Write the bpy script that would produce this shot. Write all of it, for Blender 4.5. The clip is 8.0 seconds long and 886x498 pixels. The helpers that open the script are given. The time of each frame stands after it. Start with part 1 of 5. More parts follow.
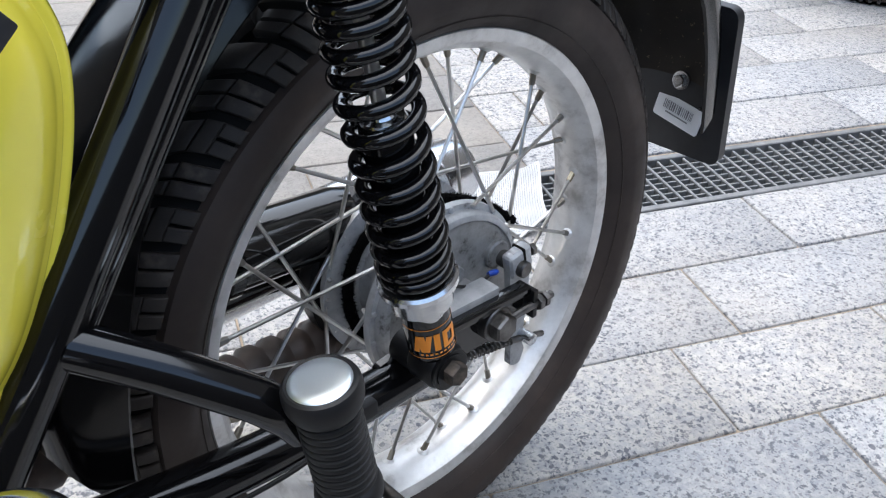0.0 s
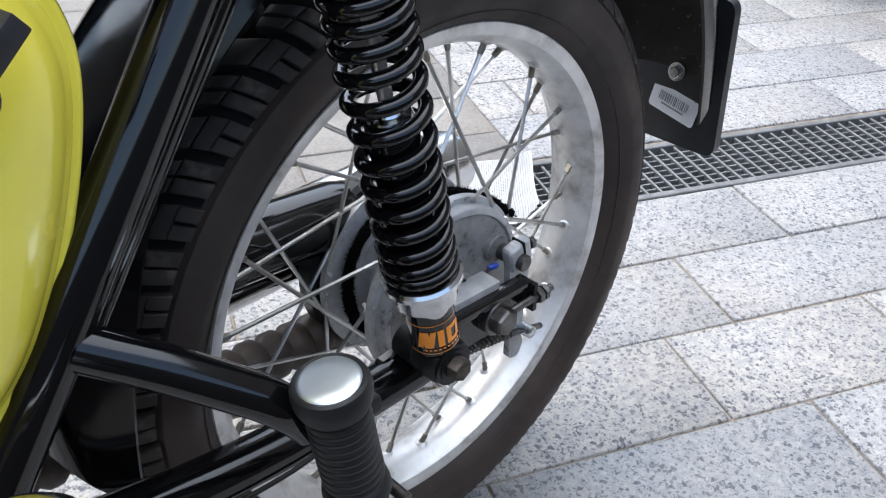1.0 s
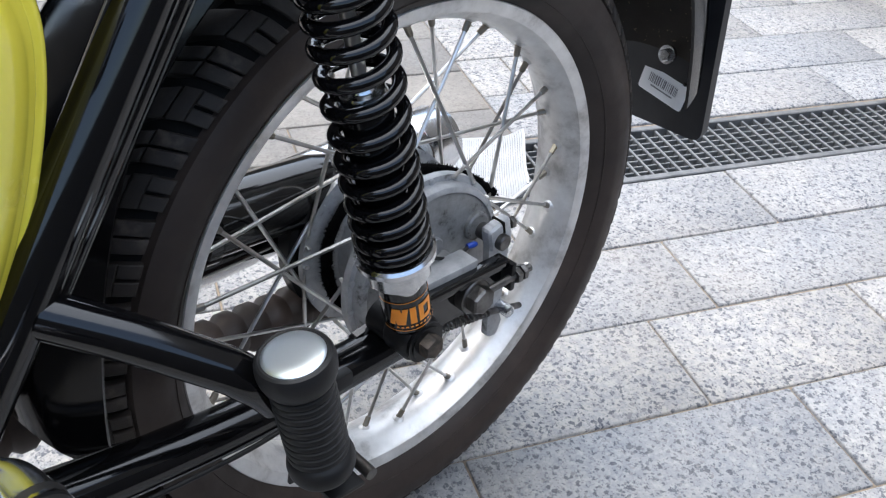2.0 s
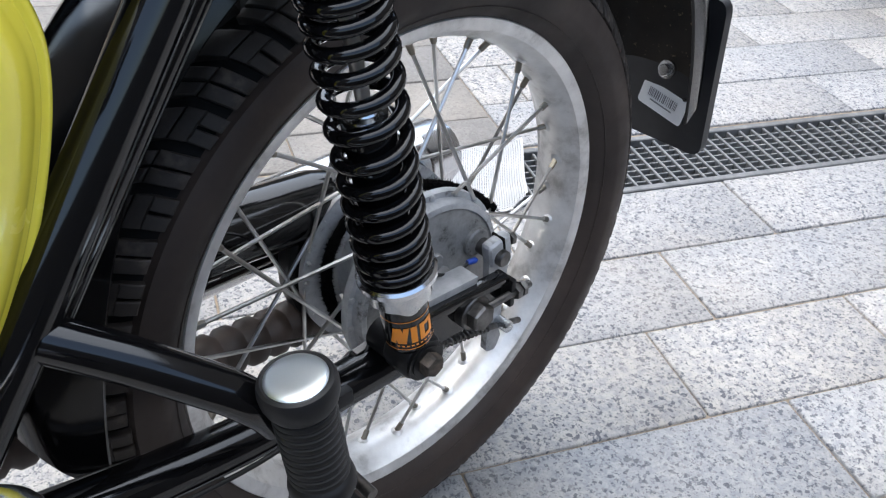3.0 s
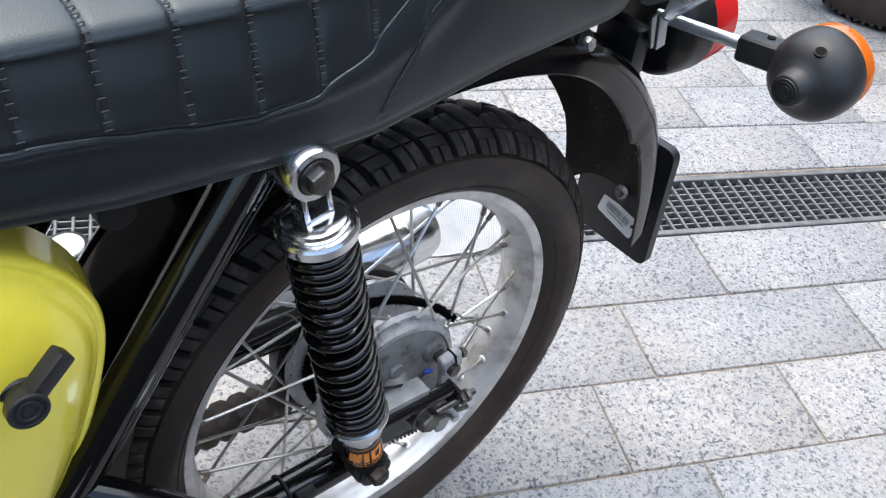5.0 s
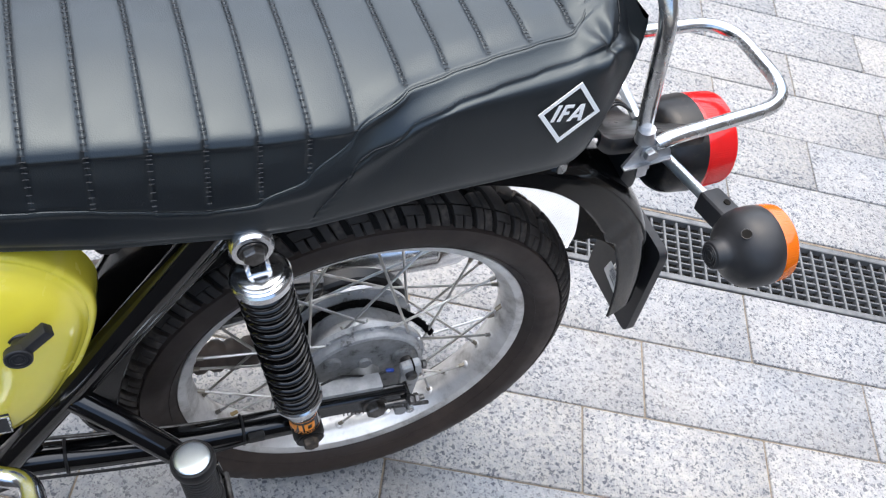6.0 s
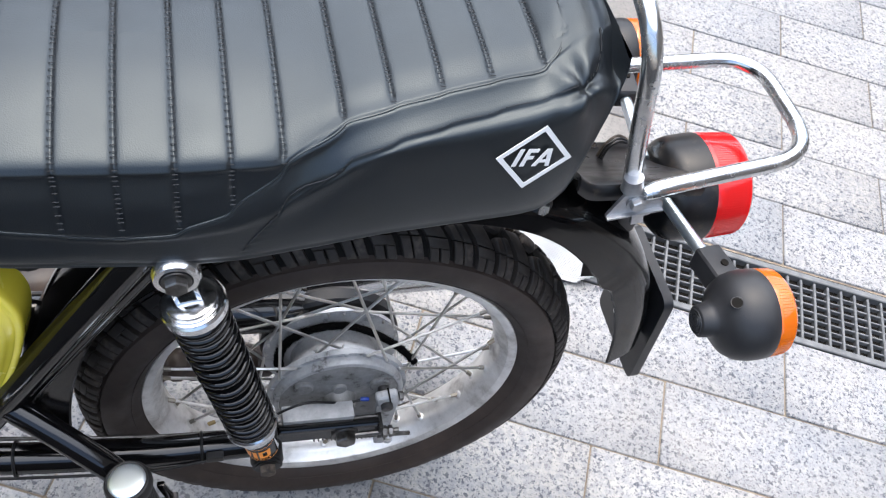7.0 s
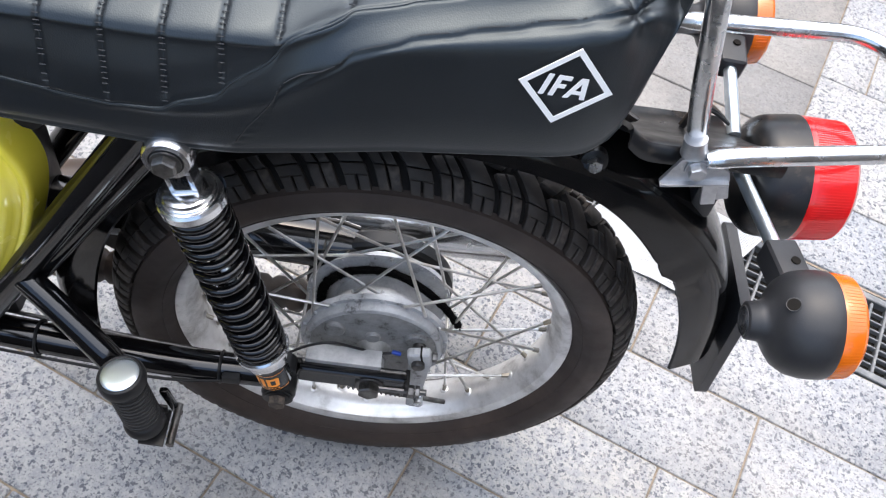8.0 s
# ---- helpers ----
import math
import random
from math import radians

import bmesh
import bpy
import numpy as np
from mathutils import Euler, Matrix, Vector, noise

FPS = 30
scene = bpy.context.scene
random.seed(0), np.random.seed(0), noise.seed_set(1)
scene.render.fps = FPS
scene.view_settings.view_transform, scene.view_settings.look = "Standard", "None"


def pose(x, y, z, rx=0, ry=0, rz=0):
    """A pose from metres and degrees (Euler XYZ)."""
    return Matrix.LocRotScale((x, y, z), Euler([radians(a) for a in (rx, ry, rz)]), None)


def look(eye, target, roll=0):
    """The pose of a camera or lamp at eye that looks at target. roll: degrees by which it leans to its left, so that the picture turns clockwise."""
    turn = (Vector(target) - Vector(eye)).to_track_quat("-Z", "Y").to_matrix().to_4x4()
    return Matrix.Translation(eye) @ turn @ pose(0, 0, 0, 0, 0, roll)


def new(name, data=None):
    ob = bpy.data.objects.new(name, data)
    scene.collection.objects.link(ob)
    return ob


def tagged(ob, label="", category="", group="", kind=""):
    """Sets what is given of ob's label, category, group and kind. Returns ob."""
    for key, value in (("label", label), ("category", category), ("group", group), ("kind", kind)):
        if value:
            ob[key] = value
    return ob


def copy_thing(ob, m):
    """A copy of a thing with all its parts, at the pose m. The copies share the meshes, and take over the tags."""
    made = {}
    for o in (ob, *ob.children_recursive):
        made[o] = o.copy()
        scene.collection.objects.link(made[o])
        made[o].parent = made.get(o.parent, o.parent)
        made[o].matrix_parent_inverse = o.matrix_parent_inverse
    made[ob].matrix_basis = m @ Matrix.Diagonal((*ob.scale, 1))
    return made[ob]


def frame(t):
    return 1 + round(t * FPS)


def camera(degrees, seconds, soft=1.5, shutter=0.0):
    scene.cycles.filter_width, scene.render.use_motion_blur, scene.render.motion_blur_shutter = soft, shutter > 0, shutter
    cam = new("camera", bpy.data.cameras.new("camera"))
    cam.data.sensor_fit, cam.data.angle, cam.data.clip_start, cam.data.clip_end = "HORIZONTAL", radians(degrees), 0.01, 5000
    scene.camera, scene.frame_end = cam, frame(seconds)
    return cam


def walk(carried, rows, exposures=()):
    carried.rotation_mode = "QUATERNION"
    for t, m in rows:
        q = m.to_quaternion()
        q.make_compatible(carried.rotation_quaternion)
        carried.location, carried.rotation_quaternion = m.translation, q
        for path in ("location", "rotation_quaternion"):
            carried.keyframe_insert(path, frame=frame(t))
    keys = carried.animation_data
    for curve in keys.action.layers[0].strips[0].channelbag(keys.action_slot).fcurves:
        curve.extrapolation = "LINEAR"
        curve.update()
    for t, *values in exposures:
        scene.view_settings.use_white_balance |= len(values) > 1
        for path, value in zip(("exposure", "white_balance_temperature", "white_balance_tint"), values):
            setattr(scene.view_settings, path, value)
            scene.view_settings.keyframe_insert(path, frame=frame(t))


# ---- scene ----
cam = camera(52.95, 8.0, soft=1.2, shutter=0.0)
ROWS = [
    (0, -0.4127, -0.4408, 0.7303, 55.94, -2.24, -43.49),
    (0.5, -0.4159, -0.4381, 0.7338, 55.91, -2.19, -44.26),
    (1, -0.4187, -0.4296, 0.7347, 55.08, -2.59, -44.42),
    (1.5, -0.4140, -0.4324, 0.7342, 54.09, -3.26, -44.25),
    (1.7, -0.4091, -0.4398, 0.7345, 53.66, -3.65, -43.85),
    (2.8, -0.4051, -0.4346, 0.7464, 53.36, -4.55, -43.33),
    (3, -0.4057, -0.4326, 0.7468, 53.52, -4.46, -43.48),
    (3.5, -0.3986, -0.4390, 0.7525, 53.62, -4.26, -43.35),
    (4, -0.3994, -0.4433, 0.7584, 53.76, -4.17, -43.45),
    (4.5, -0.4006, -0.4340, 0.7707, 52.67, -4.48, -43.34),
    (4.6, -0.3987, -0.4236, 0.7947, 51.70, -5.19, -43.03),
    (4.7, -0.3892, -0.4202, 0.8377, 50.33, -6.21, -41.84),
    (4.8, -0.3911, -0.4276, 0.8912, 49.58, -6.69, -41.04),
    (5, -0.3971, -0.4421, 0.9810, 47.98, -8.51, -39.40),
    (5.2, -0.4068, -0.4607, 1.0727, 45.68, -10.69, -37.36),
    (6.3, -0.2043, -0.5405, 1.2404, 37.10, -10.04, -15.27),
    (6.5, -0.1837, -0.5169, 1.2367, 36.88, -9.51, -14.99),
    (7, -0.1374, -0.4905, 1.2343, 35.98, -10.11, -11.52),
    (7.5, -0.0060, -0.5166, 1.2370, 34.16, -8.34, 1.83),
    (8, -0.0077, -0.5016, 1.1621, 34.15, -7.19, 3.11),
]
EXPOSURES = [(0.0, 1.48, 6300, 6), (5.2, 1.42, 6400, 6.5), (6.4, 1.50, 6380, 7.5), (8.0, 1.60, 6480, 8.5)]
walk(cam, [(t, pose(x, y, z, rx, ry, rz)) for t, x, y, z, rx, ry, rz in ROWS], EXPOSURES)

# ---- light: open shade in a street, wide soft sky ----
SUN_ELEV, SUN_AZ = 76.0, 0.0
world = bpy.data.worlds.new("sky")
scene.world = world
world.use_nodes = True
wn = world.node_tree.nodes
wn.clear()
w_out, w_bg, w_sky = wn.new("ShaderNodeOutputWorld"), wn.new("ShaderNodeBackground"), wn.new("ShaderNodeTexSky")
w_sky.sky_type, w_sky.sun_disc = "NISHITA", False
w_sky.sun_elevation, w_sky.sun_rotation = radians(SUN_ELEV), radians(SUN_AZ)
w_sky.air_density, w_sky.dust_density = 1.0, 4.0
w_bg.inputs["Strength"].default_value = 0.15
world.node_tree.links.new(w_sky.outputs[0], w_bg.inputs[0])
world.node_tree.links.new(w_bg.outputs[0], w_out.inputs[0])
sun = new("sun", bpy.data.lights.new("sun", "SUN"))
sun.data.energy, sun.data.angle, sun.data.color = 1.5, radians(120), (1.0, 0.985, 0.96)
sun_dir = Vector((math.sin(radians(SUN_AZ)) * math.cos(radians(SUN_ELEV)), math.cos(radians(SUN_AZ)) * math.cos(radians(SUN_ELEV)), math.sin(radians(SUN_ELEV))))
sun.matrix_world = look(sun_dir * 20, (0, 0, 0))

# ---- materials ----


class Mat:
    """A node material under construction."""

    def __init__(self, name, base=(0.5, 0.5, 0.5), rough=0.5, metal=0.0, coat=0.0, spec=0.5):
        self.m = bpy.data.materials.new(name)
        self.m.use_nodes = True
        self.t = self.m.node_tree
        self.b = self.t.nodes["Principled BSDF"]
        self.set("Base Color", (*base, 1))
        self.set("Roughness", rough)
        self.set("Metallic", metal)
        self.set("Coat Weight", coat)
        self.set("Specular IOR Level", spec)
        self.co = None

    def set(self, key, value):
        self.b.inputs[key].default_value = value
        return self

    def node(self, kind, **props):
        n = self.t.nodes.new(kind)
        for k, v in props.items():
            if k == "operation":
                n.operation = v
            elif k == "blend_type":
                n.blend_type = v
            elif k == "data_type":
                n.data_type = v
        return n

    def link(self, a, b):
        self.t.links.new(a, b)

    def coords(self):
        if self.co is None:
            self.co = self.node("ShaderNodeTexCoord").outputs["Object"]
        return self.co

    def shifted(self):
        """Give every object and every loose piece its own stretch of the pattern."""
        add = self.node("ShaderNodeVectorMath", operation="MULTIPLY_ADD")
        piece = self.node("ShaderNodeNewGeometry").outputs["Random Per Island"]
        both = self.node("ShaderNodeCombineXYZ")
        self.link(self.random(), both.inputs[0])
        self.link(self.random(), both.inputs[1])
        self.link(piece, both.inputs[2])
        self.link(both.outputs[0], add.inputs[0])
        add.inputs[1].default_value = (37, 53, 19)
        self.link(self.node("ShaderNodeTexCoord").outputs["Object"], add.inputs[2])
        self.co = add.outputs[0]
        return self

    def noise(self, scale, detail=4, rough=0.6, stretch=None):
        n = self.node("ShaderNodeTexNoise")
        n.inputs["Scale"].default_value, n.inputs["Detail"].default_value, n.inputs["Roughness"].default_value = scale, detail, rough
        if stretch:
            mp = self.node("ShaderNodeMapping")
            mp.inputs["Scale"].default_value = stretch
            self.link(self.coords(), mp.inputs[0])
            self.link(mp.outputs[0], n.inputs["Vector"])
        else:
            self.link(self.coords(), n.inputs["Vector"])
        return n.outputs["Fac"]

    def voronoi(self, scale):
        n = self.node("ShaderNodeTexVoronoi")
        n.inputs["Scale"].default_value = scale
        self.link(self.coords(), n.inputs["Vector"])
        return n

    def ramp(self, fac, stops):
        n = self.node("ShaderNodeValToRGB")
        e = n.color_ramp.elements
        while len(e) < len(stops):
            e.new(0.5)
        for el, (p, c) in zip(e, stops):
            el.position = p
            el.color = (*c, 1) if isinstance(c, tuple) else (c, c, c, 1)
        self.link(fac, n.inputs[0])
        return n.outputs[0]

    def mix(self, fac, a, b, blend="MIX"):
        n = self.node("ShaderNodeMix", data_type="RGBA", blend_type=blend)
        for sock, v in ((n.inputs[0], fac), (n.inputs[6], a), (n.inputs[7], b)):
            if isinstance(v, (int, float)):
                sock.default_value = v
            elif isinstance(v, tuple):
                sock.default_value = (*v, 1)
            else:
                self.link(v, sock)
        return n.outputs[2]

    def colour(self, out):
        self.link(out, self.b.inputs["Base Color"])
        return self

    def roughness(self, out):
        self.link(out, self.b.inputs["Roughness"])
        return self

    def bump(self, height, strength=0.3, distance=0.001):
        n = self.node("ShaderNodeBump")
        n.inputs["Strength"].default_value, n.inputs["Distance"].default_value = strength, distance
        self.link(height, n.inputs["Height"])
        self.link(n.outputs[0], self.b.inputs["Normal"])
        return self

    def random(self):
        return self.node("ShaderNodeObjectInfo").outputs["Random"]


def granite(name, light, dark, fleck):
    k = Mat(name, rough=0.6).shifted()
    big = k.ramp(k.noise(6, 3), [(0.3, tuple(0.88 * c for c in light)), (0.7, light)])
    both = k.node("ShaderNodeMath", operation="ADD")
    k.link(k.random(), both.inputs[0])
    k.link(k.node("ShaderNodeNewGeometry").outputs["Random Per Island"], both.inputs[1])
    wrap = k.node("ShaderNodeMath", operation="FRACT")
    k.link(both.outputs[0], wrap.inputs[0])
    tone = k.ramp(wrap.outputs[0], [(0.0, (0.78, 0.83, 0.90)), (0.35, (0.93, 0.95, 0.98)), (1.0, (1.05, 1.03, 0.99))])
    base = k.mix(1.0, big, tone, "MULTIPLY")
    cloud = k.ramp(k.noise(75, 6, 0.72), [(0.43, 1.0), (0.57, 0.0)])
    base = k.mix(k.mix(0.62, (0, 0, 0), cloud), base, dark)
    pale = k.ramp(k.noise(80, 3, 0.6), [(0.56, 0.0), (0.64, 1.0)])
    base = k.mix(k.mix(0.35, (0, 0, 0), pale), base, tuple(min(0.85, 1.1 * c) for c in light))
    spots = k.ramp(k.noise(185, 3, 0.55), [(0.375, 1.0), (0.425, 0.0)])
    base = k.mix(k.mix(0.85, (0, 0, 0), spots), base, fleck)
    tiny = k.ramp(k.noise(330, 2, 0.6), [(0.34, 1.0), (0.42, 0.0)])
    base = k.mix(k.mix(0.55, (0, 0, 0), tiny), base, fleck)
    for size, cut, weight in ((210, 0.935, 0.82), (360, 0.94, 0.6)):
        cells = k.node("ShaderNodeSeparateColor")
        k.link(k.voronoi(size).outputs["Color"], cells.inputs[0])
        grain = k.ramp(cells.outputs[0], [(cut - 0.01, 0.0), (cut + 0.01, 1.0)])
        base = k.mix(k.mix(weight, (0, 0, 0), grain), base, fleck)
        white = k.ramp(cells.outputs[1], [(cut - 0.11, 0.0), (cut - 0.09, 1.0)])
        base = k.mix(k.mix(0.25, (0, 0, 0), white), base, tuple(min(0.85, 1.12 * c) for c in light))
    stain = k.ramp(k.noise(2.7, 6, 0.75), [(0.45, 0.0), (0.75, 1.0)])
    base = k.mix(k.mix(0.3, (0, 0, 0), stain), base, (0.40, 0.36, 0.31))
    return k.colour(base).bump(k.noise(240, 3), 0.25, 0.0008).m


M_granite = granite("light_granite", (0.345, 0.339, 0.331), (0.175, 0.19, 0.218), (0.045, 0.053, 0.075))
M_granite_dark = granite("grey_granite", (0.205, 0.194, 0.183), (0.145, 0.138, 0.133), (0.12, 0.115, 0.11))
k = Mat("joint_sand", (0.2, 0.17, 0.13), 0.95)
M_joint = k.colour(k.ramp(k.noise(60), [(0.3, (0.16, 0.13, 0.10)), (0.7, (0.30, 0.25, 0.19))])).bump(k.noise(300), 0.6, 0.002).m
k = Mat("cast_iron_grate", (0.06, 0.065, 0.07), 0.5, 0.2)
M_grate = k.colour(k.ramp(k.noise(40), [(0.3, (0.085, 0.09, 0.095)), (0.7, (0.17, 0.175, 0.18))])).bump(k.noise(400), 0.2, 0.0005).m
# near-black put into shallow recesses and holes in place of their shade
M_recess_shade = Mat("recess_shade", (0.012, 0.011, 0.010), 0.95, spec=0.05).m
k = Mat("mat_vinyl", (0.78, 0.79, 0.8), 0.45)
M_mat = k.colour(k.ramp(k.noise(18), [(0.3, (0.32, 0.335, 0.35)), (0.7, (0.39, 0.40, 0.41))])).m

k = Mat("sidewall_rubber", (0.03, 0.027, 0.025), 0.55, spec=0.3)
M_side = k.colour(k.ramp(k.noise(14, 5), [(0.3, (0.027, 0.0205, 0.0178)), (0.55, (0.043, 0.032, 0.0268)), (0.8, (0.074, 0.053, 0.042))])).roughness(k.ramp(k.noise(30), [(0.3, 0.45), (0.7, 0.7)])).bump(k.noise(260), 0.2, 0.0006).m
k = Mat("tread_rubber", (0.022, 0.022, 0.023), 0.62, spec=0.24)
M_tread = k.colour(k.ramp(k.noise(40, 5), [(0.3, (0.019, 0.0165, 0.0150)), (0.55, (0.036, 0.030, 0.026)), (0.75, (0.105, 0.085, 0.070))])).bump(k.noise(500), 0.25, 0.0005).m
# near-black tread base: the shade in the grooves is put into its colour
k = Mat("groove_shade", (0.009, 0.008, 0.0075), 0.8, spec=0.15)
M_groove_shade = k.bump(k.noise(400), 0.2, 0.0005).m
k = Mat("black_enamel", (0.003, 0.003, 0.0035), 0.16, 0.0, 0.0, 0.58)
M_enamel = k.roughness(k.ramp(k.noise(25), [(0.3, 0.06), (0.75, 0.15)])).bump(k.noise(60, 2), 0.03, 0.0005).m
# dusty copy of the black enamel, specular lowered to stand for darker surroundings
k = Mat("dusty_dimmed_enamel", (0.004, 0.004, 0.004), 0.16, 0.0, 0.0, 0.34)
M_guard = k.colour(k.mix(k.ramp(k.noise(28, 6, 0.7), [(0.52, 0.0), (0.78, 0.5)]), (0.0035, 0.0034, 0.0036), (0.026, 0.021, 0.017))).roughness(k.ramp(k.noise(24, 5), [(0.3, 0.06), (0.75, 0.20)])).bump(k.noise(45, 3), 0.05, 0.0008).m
k = Mat("satin_black_paint", (0.006, 0.006, 0.0065), 0.35, spec=0.3)
M_satin = k.roughness(k.ramp(k.noise(35), [(0.3, 0.28), (0.75, 0.5)])).bump(k.noise(150), 0.1, 0.0005).m
k = Mat("glossy_spring_paint", (0.003, 0.003, 0.0035), 0.07)
M_gloss = k.roughness(k.ramp(k.noise(30), [(0.35, 0.05), (0.8, 0.13)])).m
k = Mat("chrome", (0.70, 0.715, 0.74), 0.07, 1.0)
M_chrome = k.roughness(k.ramp(k.noise(50), [(0.35, 0.15), (0.8, 0.28)])).m
k = Mat("galvanised_tube", (0.62, 0.64, 0.66), 0.24, 1.0)
M_zinc = k.colour(k.ramp(k.noise(60), [(0.3, (0.52, 0.54, 0.56)), (0.7, (0.72, 0.73, 0.74))])).roughness(k.ramp(k.noise(45), [(0.3, 0.16), (0.8, 0.36)])).m
k = Mat("dull_bright_cap", (0.74, 0.77, 0.80), 0.4, 1.0)
M_cap = k.set("Base Color", (0.76, 0.84, 0.90, 1)).roughness(k.ramp(k.noise(60), [(0.3, 0.36), (0.8, 0.44)])).m
k = Mat("dull_zinc", (0.42, 0.43, 0.45), 0.42, 0.9)
M_dull = k.colour(k.ramp(k.noise(70), [(0.3, (0.33, 0.34, 0.36)), (0.7, (0.50, 0.51, 0.53))])).m
k = Mat("polished_rim_alloy", (0.72, 0.72, 0.72), 0.34, 0.8)
M_rim = k.colour(k.ramp(k.noise(22, 6, 0.65), [(0.33, (0.40, 0.39, 0.375)), (0.48, (0.69, 0.685, 0.675)), (0.7, (0.85, 0.85, 0.845))])).roughness(k.ramp(k.noise(30, 5), [(0.3, 0.32), (0.7, 0.54)])).bump(k.noise(320), 0.12, 0.0005).m
k = Mat("cast_alloy", (0.45, 0.46, 0.47), 0.5, 0.35)
M_cast = k.colour(k.ramp(k.noise(34, 8, 0.75), [(0.33, (0.11, 0.108, 0.104)), (0.42, (0.34, 0.345, 0.35)), (0.56, (0.43, 0.435, 0.44)), (0.75, (0.54, 0.545, 0.55))])).bump(k.noise(420), 0.3, 0.0006).m
k = Mat("scuffed_plate_alloy", (0.25, 0.25, 0.25), 0.45, 0.4)
M_plate = k.colour(k.ramp(k.noise(48, 8, 0.75), [(0.36, (0.07, 0.067, 0.063)), (0.44, (0.21, 0.21, 0.208)), (0.58, (0.27, 0.272, 0.272)), (0.75, (0.36, 0.36, 0.36))])).roughness(k.ramp(k.noise(30, 4), [(0.3, 0.36), (0.7, 0.6)])).bump(k.noise(300, 5), 0.3, 0.0006).m
k = Mat("sooty_silencer", (0.02, 0.018, 0.017), 0.34, spec=0.45)
M_exhaust = k.colour(k.ramp(k.noise(14, 6), [(0.35, (0.018, 0.0155, 0.0145)), (0.7, (0.075, 0.052, 0.040))])).roughness(k.ramp(k.noise(22, 4), [(0.3, 0.26), (0.7, 0.48)])).m
k = Mat("spoke_steel", (0.5, 0.49, 0.47), 0.32, 1.0)
M_spoke = k.colour(k.ramp(k.noise(35), [(0.3, (0.44, 0.42, 0.39)), (0.7, (0.76, 0.76, 0.75))])).m
k = Mat("brass_nipple", (0.42, 0.34, 0.2), 0.42, 1.0)
M_nipple = k.colour(k.ramp(k.random(), [(0.0, (0.30, 0.28, 0.25)), (0.8, (0.33, 0.29, 0.23)), (1.0, (0.42, 0.31, 0.14))])).m
k = Mat("bolt_steel", (0.3, 0.29, 0.28), 0.42, 1.0)
M_steel = k.colour(k.ramp(k.noise(70), [(0.3, (0.07, 0.066, 0.062)), (0.65, (0.20, 0.195, 0.19))])).m
k = Mat("rusty_steel", (0.2, 0.13, 0.08), 0.6, 0.7)
M_rust = k.colour(k.ramp(k.noise(160), [(0.35, (0.045, 0.040, 0.036)), (0.65, (0.13, 0.105, 0.085))])).m
k = Mat("yellow_enamel", (0.80, 0.68, 0.05), 0.2, 0.0, 0.6)
M_yellow = k.colour(k.ramp(k.noise(9, 5), [(0.3, (0.86, 0.715, 0.06)), (0.7, (0.93, 0.80, 0.09))])).roughness(k.ramp(k.noise(20), [(0.3, 0.15), (0.7, 0.3)])).m
k = Mat("black_vinyl", (0.02, 0.021, 0.024), 0.42, spec=0.6)
M_vinyl = k.colour(k.ramp(k.noise(12, 5), [(0.3, (0.006, 0.0070, 0.0088)), (0.7, (0.010, 0.0115, 0.014))])).roughness(k.ramp(k.noise(26, 4), [(0.3, 0.32), (0.7, 0.42)])).bump(k.voronoi(900).outputs["Distance"], 0.12, 0.0006).m
# the sky's blue is put into the tint of the vinyl's reflection
M_vinyl.node_tree.nodes["Principled BSDF"].inputs["Specular Tint"].default_value = (0.80, 0.93, 1.0, 1)
M_thread = Mat("black_thread", (0.012, 0.013, 0.015), 0.55).m
k = Mat("black_plastic", (0.02, 0.02, 0.021), 0.42, spec=0.4)
M_plastic = k.colour(k.ramp(k.noise(20, 5), [(0.35, (0.013, 0.0135, 0.0155)), (0.75, (0.027, 0.0275, 0.030))])).bump(k.noise(700), 0.15, 0.0004).m
k = Mat("ribbed_rubber", (0.018, 0.018, 0.019), 0.5, spec=0.35)
M_rubber = k.colour(k.ramp(k.noise(30, 5), [(0.3, (0.0045, 0.0047, 0.0055)), (0.75, (0.012, 0.0122, 0.0135))])).bump(k.noise(500), 0.15, 0.0004).m
k = Mat("brown_bellows_rubber", (0.05, 0.035, 0.028), 0.5)
M_bellows = k.colour(k.ramp(k.noise(25, 5), [(0.3, (0.03, 0.022, 0.018)), (0.75, (0.09, 0.062, 0.048))])).m
k = Mat("dusty_lamp_shell", (0.008, 0.008, 0.009), 0.3, spec=0.4)
M_shell = k.colour(k.mix(k.ramp(k.noise(38, 6, 0.7), [(0.54, 0.0), (0.70, 0.8)]), (0.0075, 0.0077, 0.0088), (0.060, 0.046, 0.034))).roughness(k.ramp(k.noise(30, 4), [(0.3, 0.24), (0.7, 0.46)])).bump(k.noise(400), 0.08, 0.0004).m
M_red = Mat("red_lens", (0.75, 0.012, 0.014), 0.12, 0, 0.3).set("Transmission Weight", 0.25).m
M_amber = Mat("amber_lens", (0.80, 0.17, 0.006), 0.12, 0, 0.3).set("Transmission Weight", 0.35).m
M_orange = Mat("orange_print", (0.85, 0.28, 0.02), 0.4).m
M_white = Mat("white_print", (0.8, 0.8, 0.8), 0.5).m
k = Mat("paper_label", (0.75, 0.75, 0.74), 0.5)
M_paper = k.colour(k.ramp(k.noise(30), [(0.3, (0.74, 0.74, 0.735)), (0.7, (0.86, 0.86, 0.85))])).m
M_ink = Mat("grey_ink", (0.2, 0.2, 0.21), 0.6).m
M_blue = Mat("blue_plastic", (0.012, 0.05, 0.32), 0.35).m
k = Mat("plush", (0.003, 0.003, 0.003), 0.95, spec=0.05)
M_plush = k.bump(k.noise(300), 0.8, 0.003).m
k = Mat("facade_render", (0.5, 0.46, 0.4), 0.85)
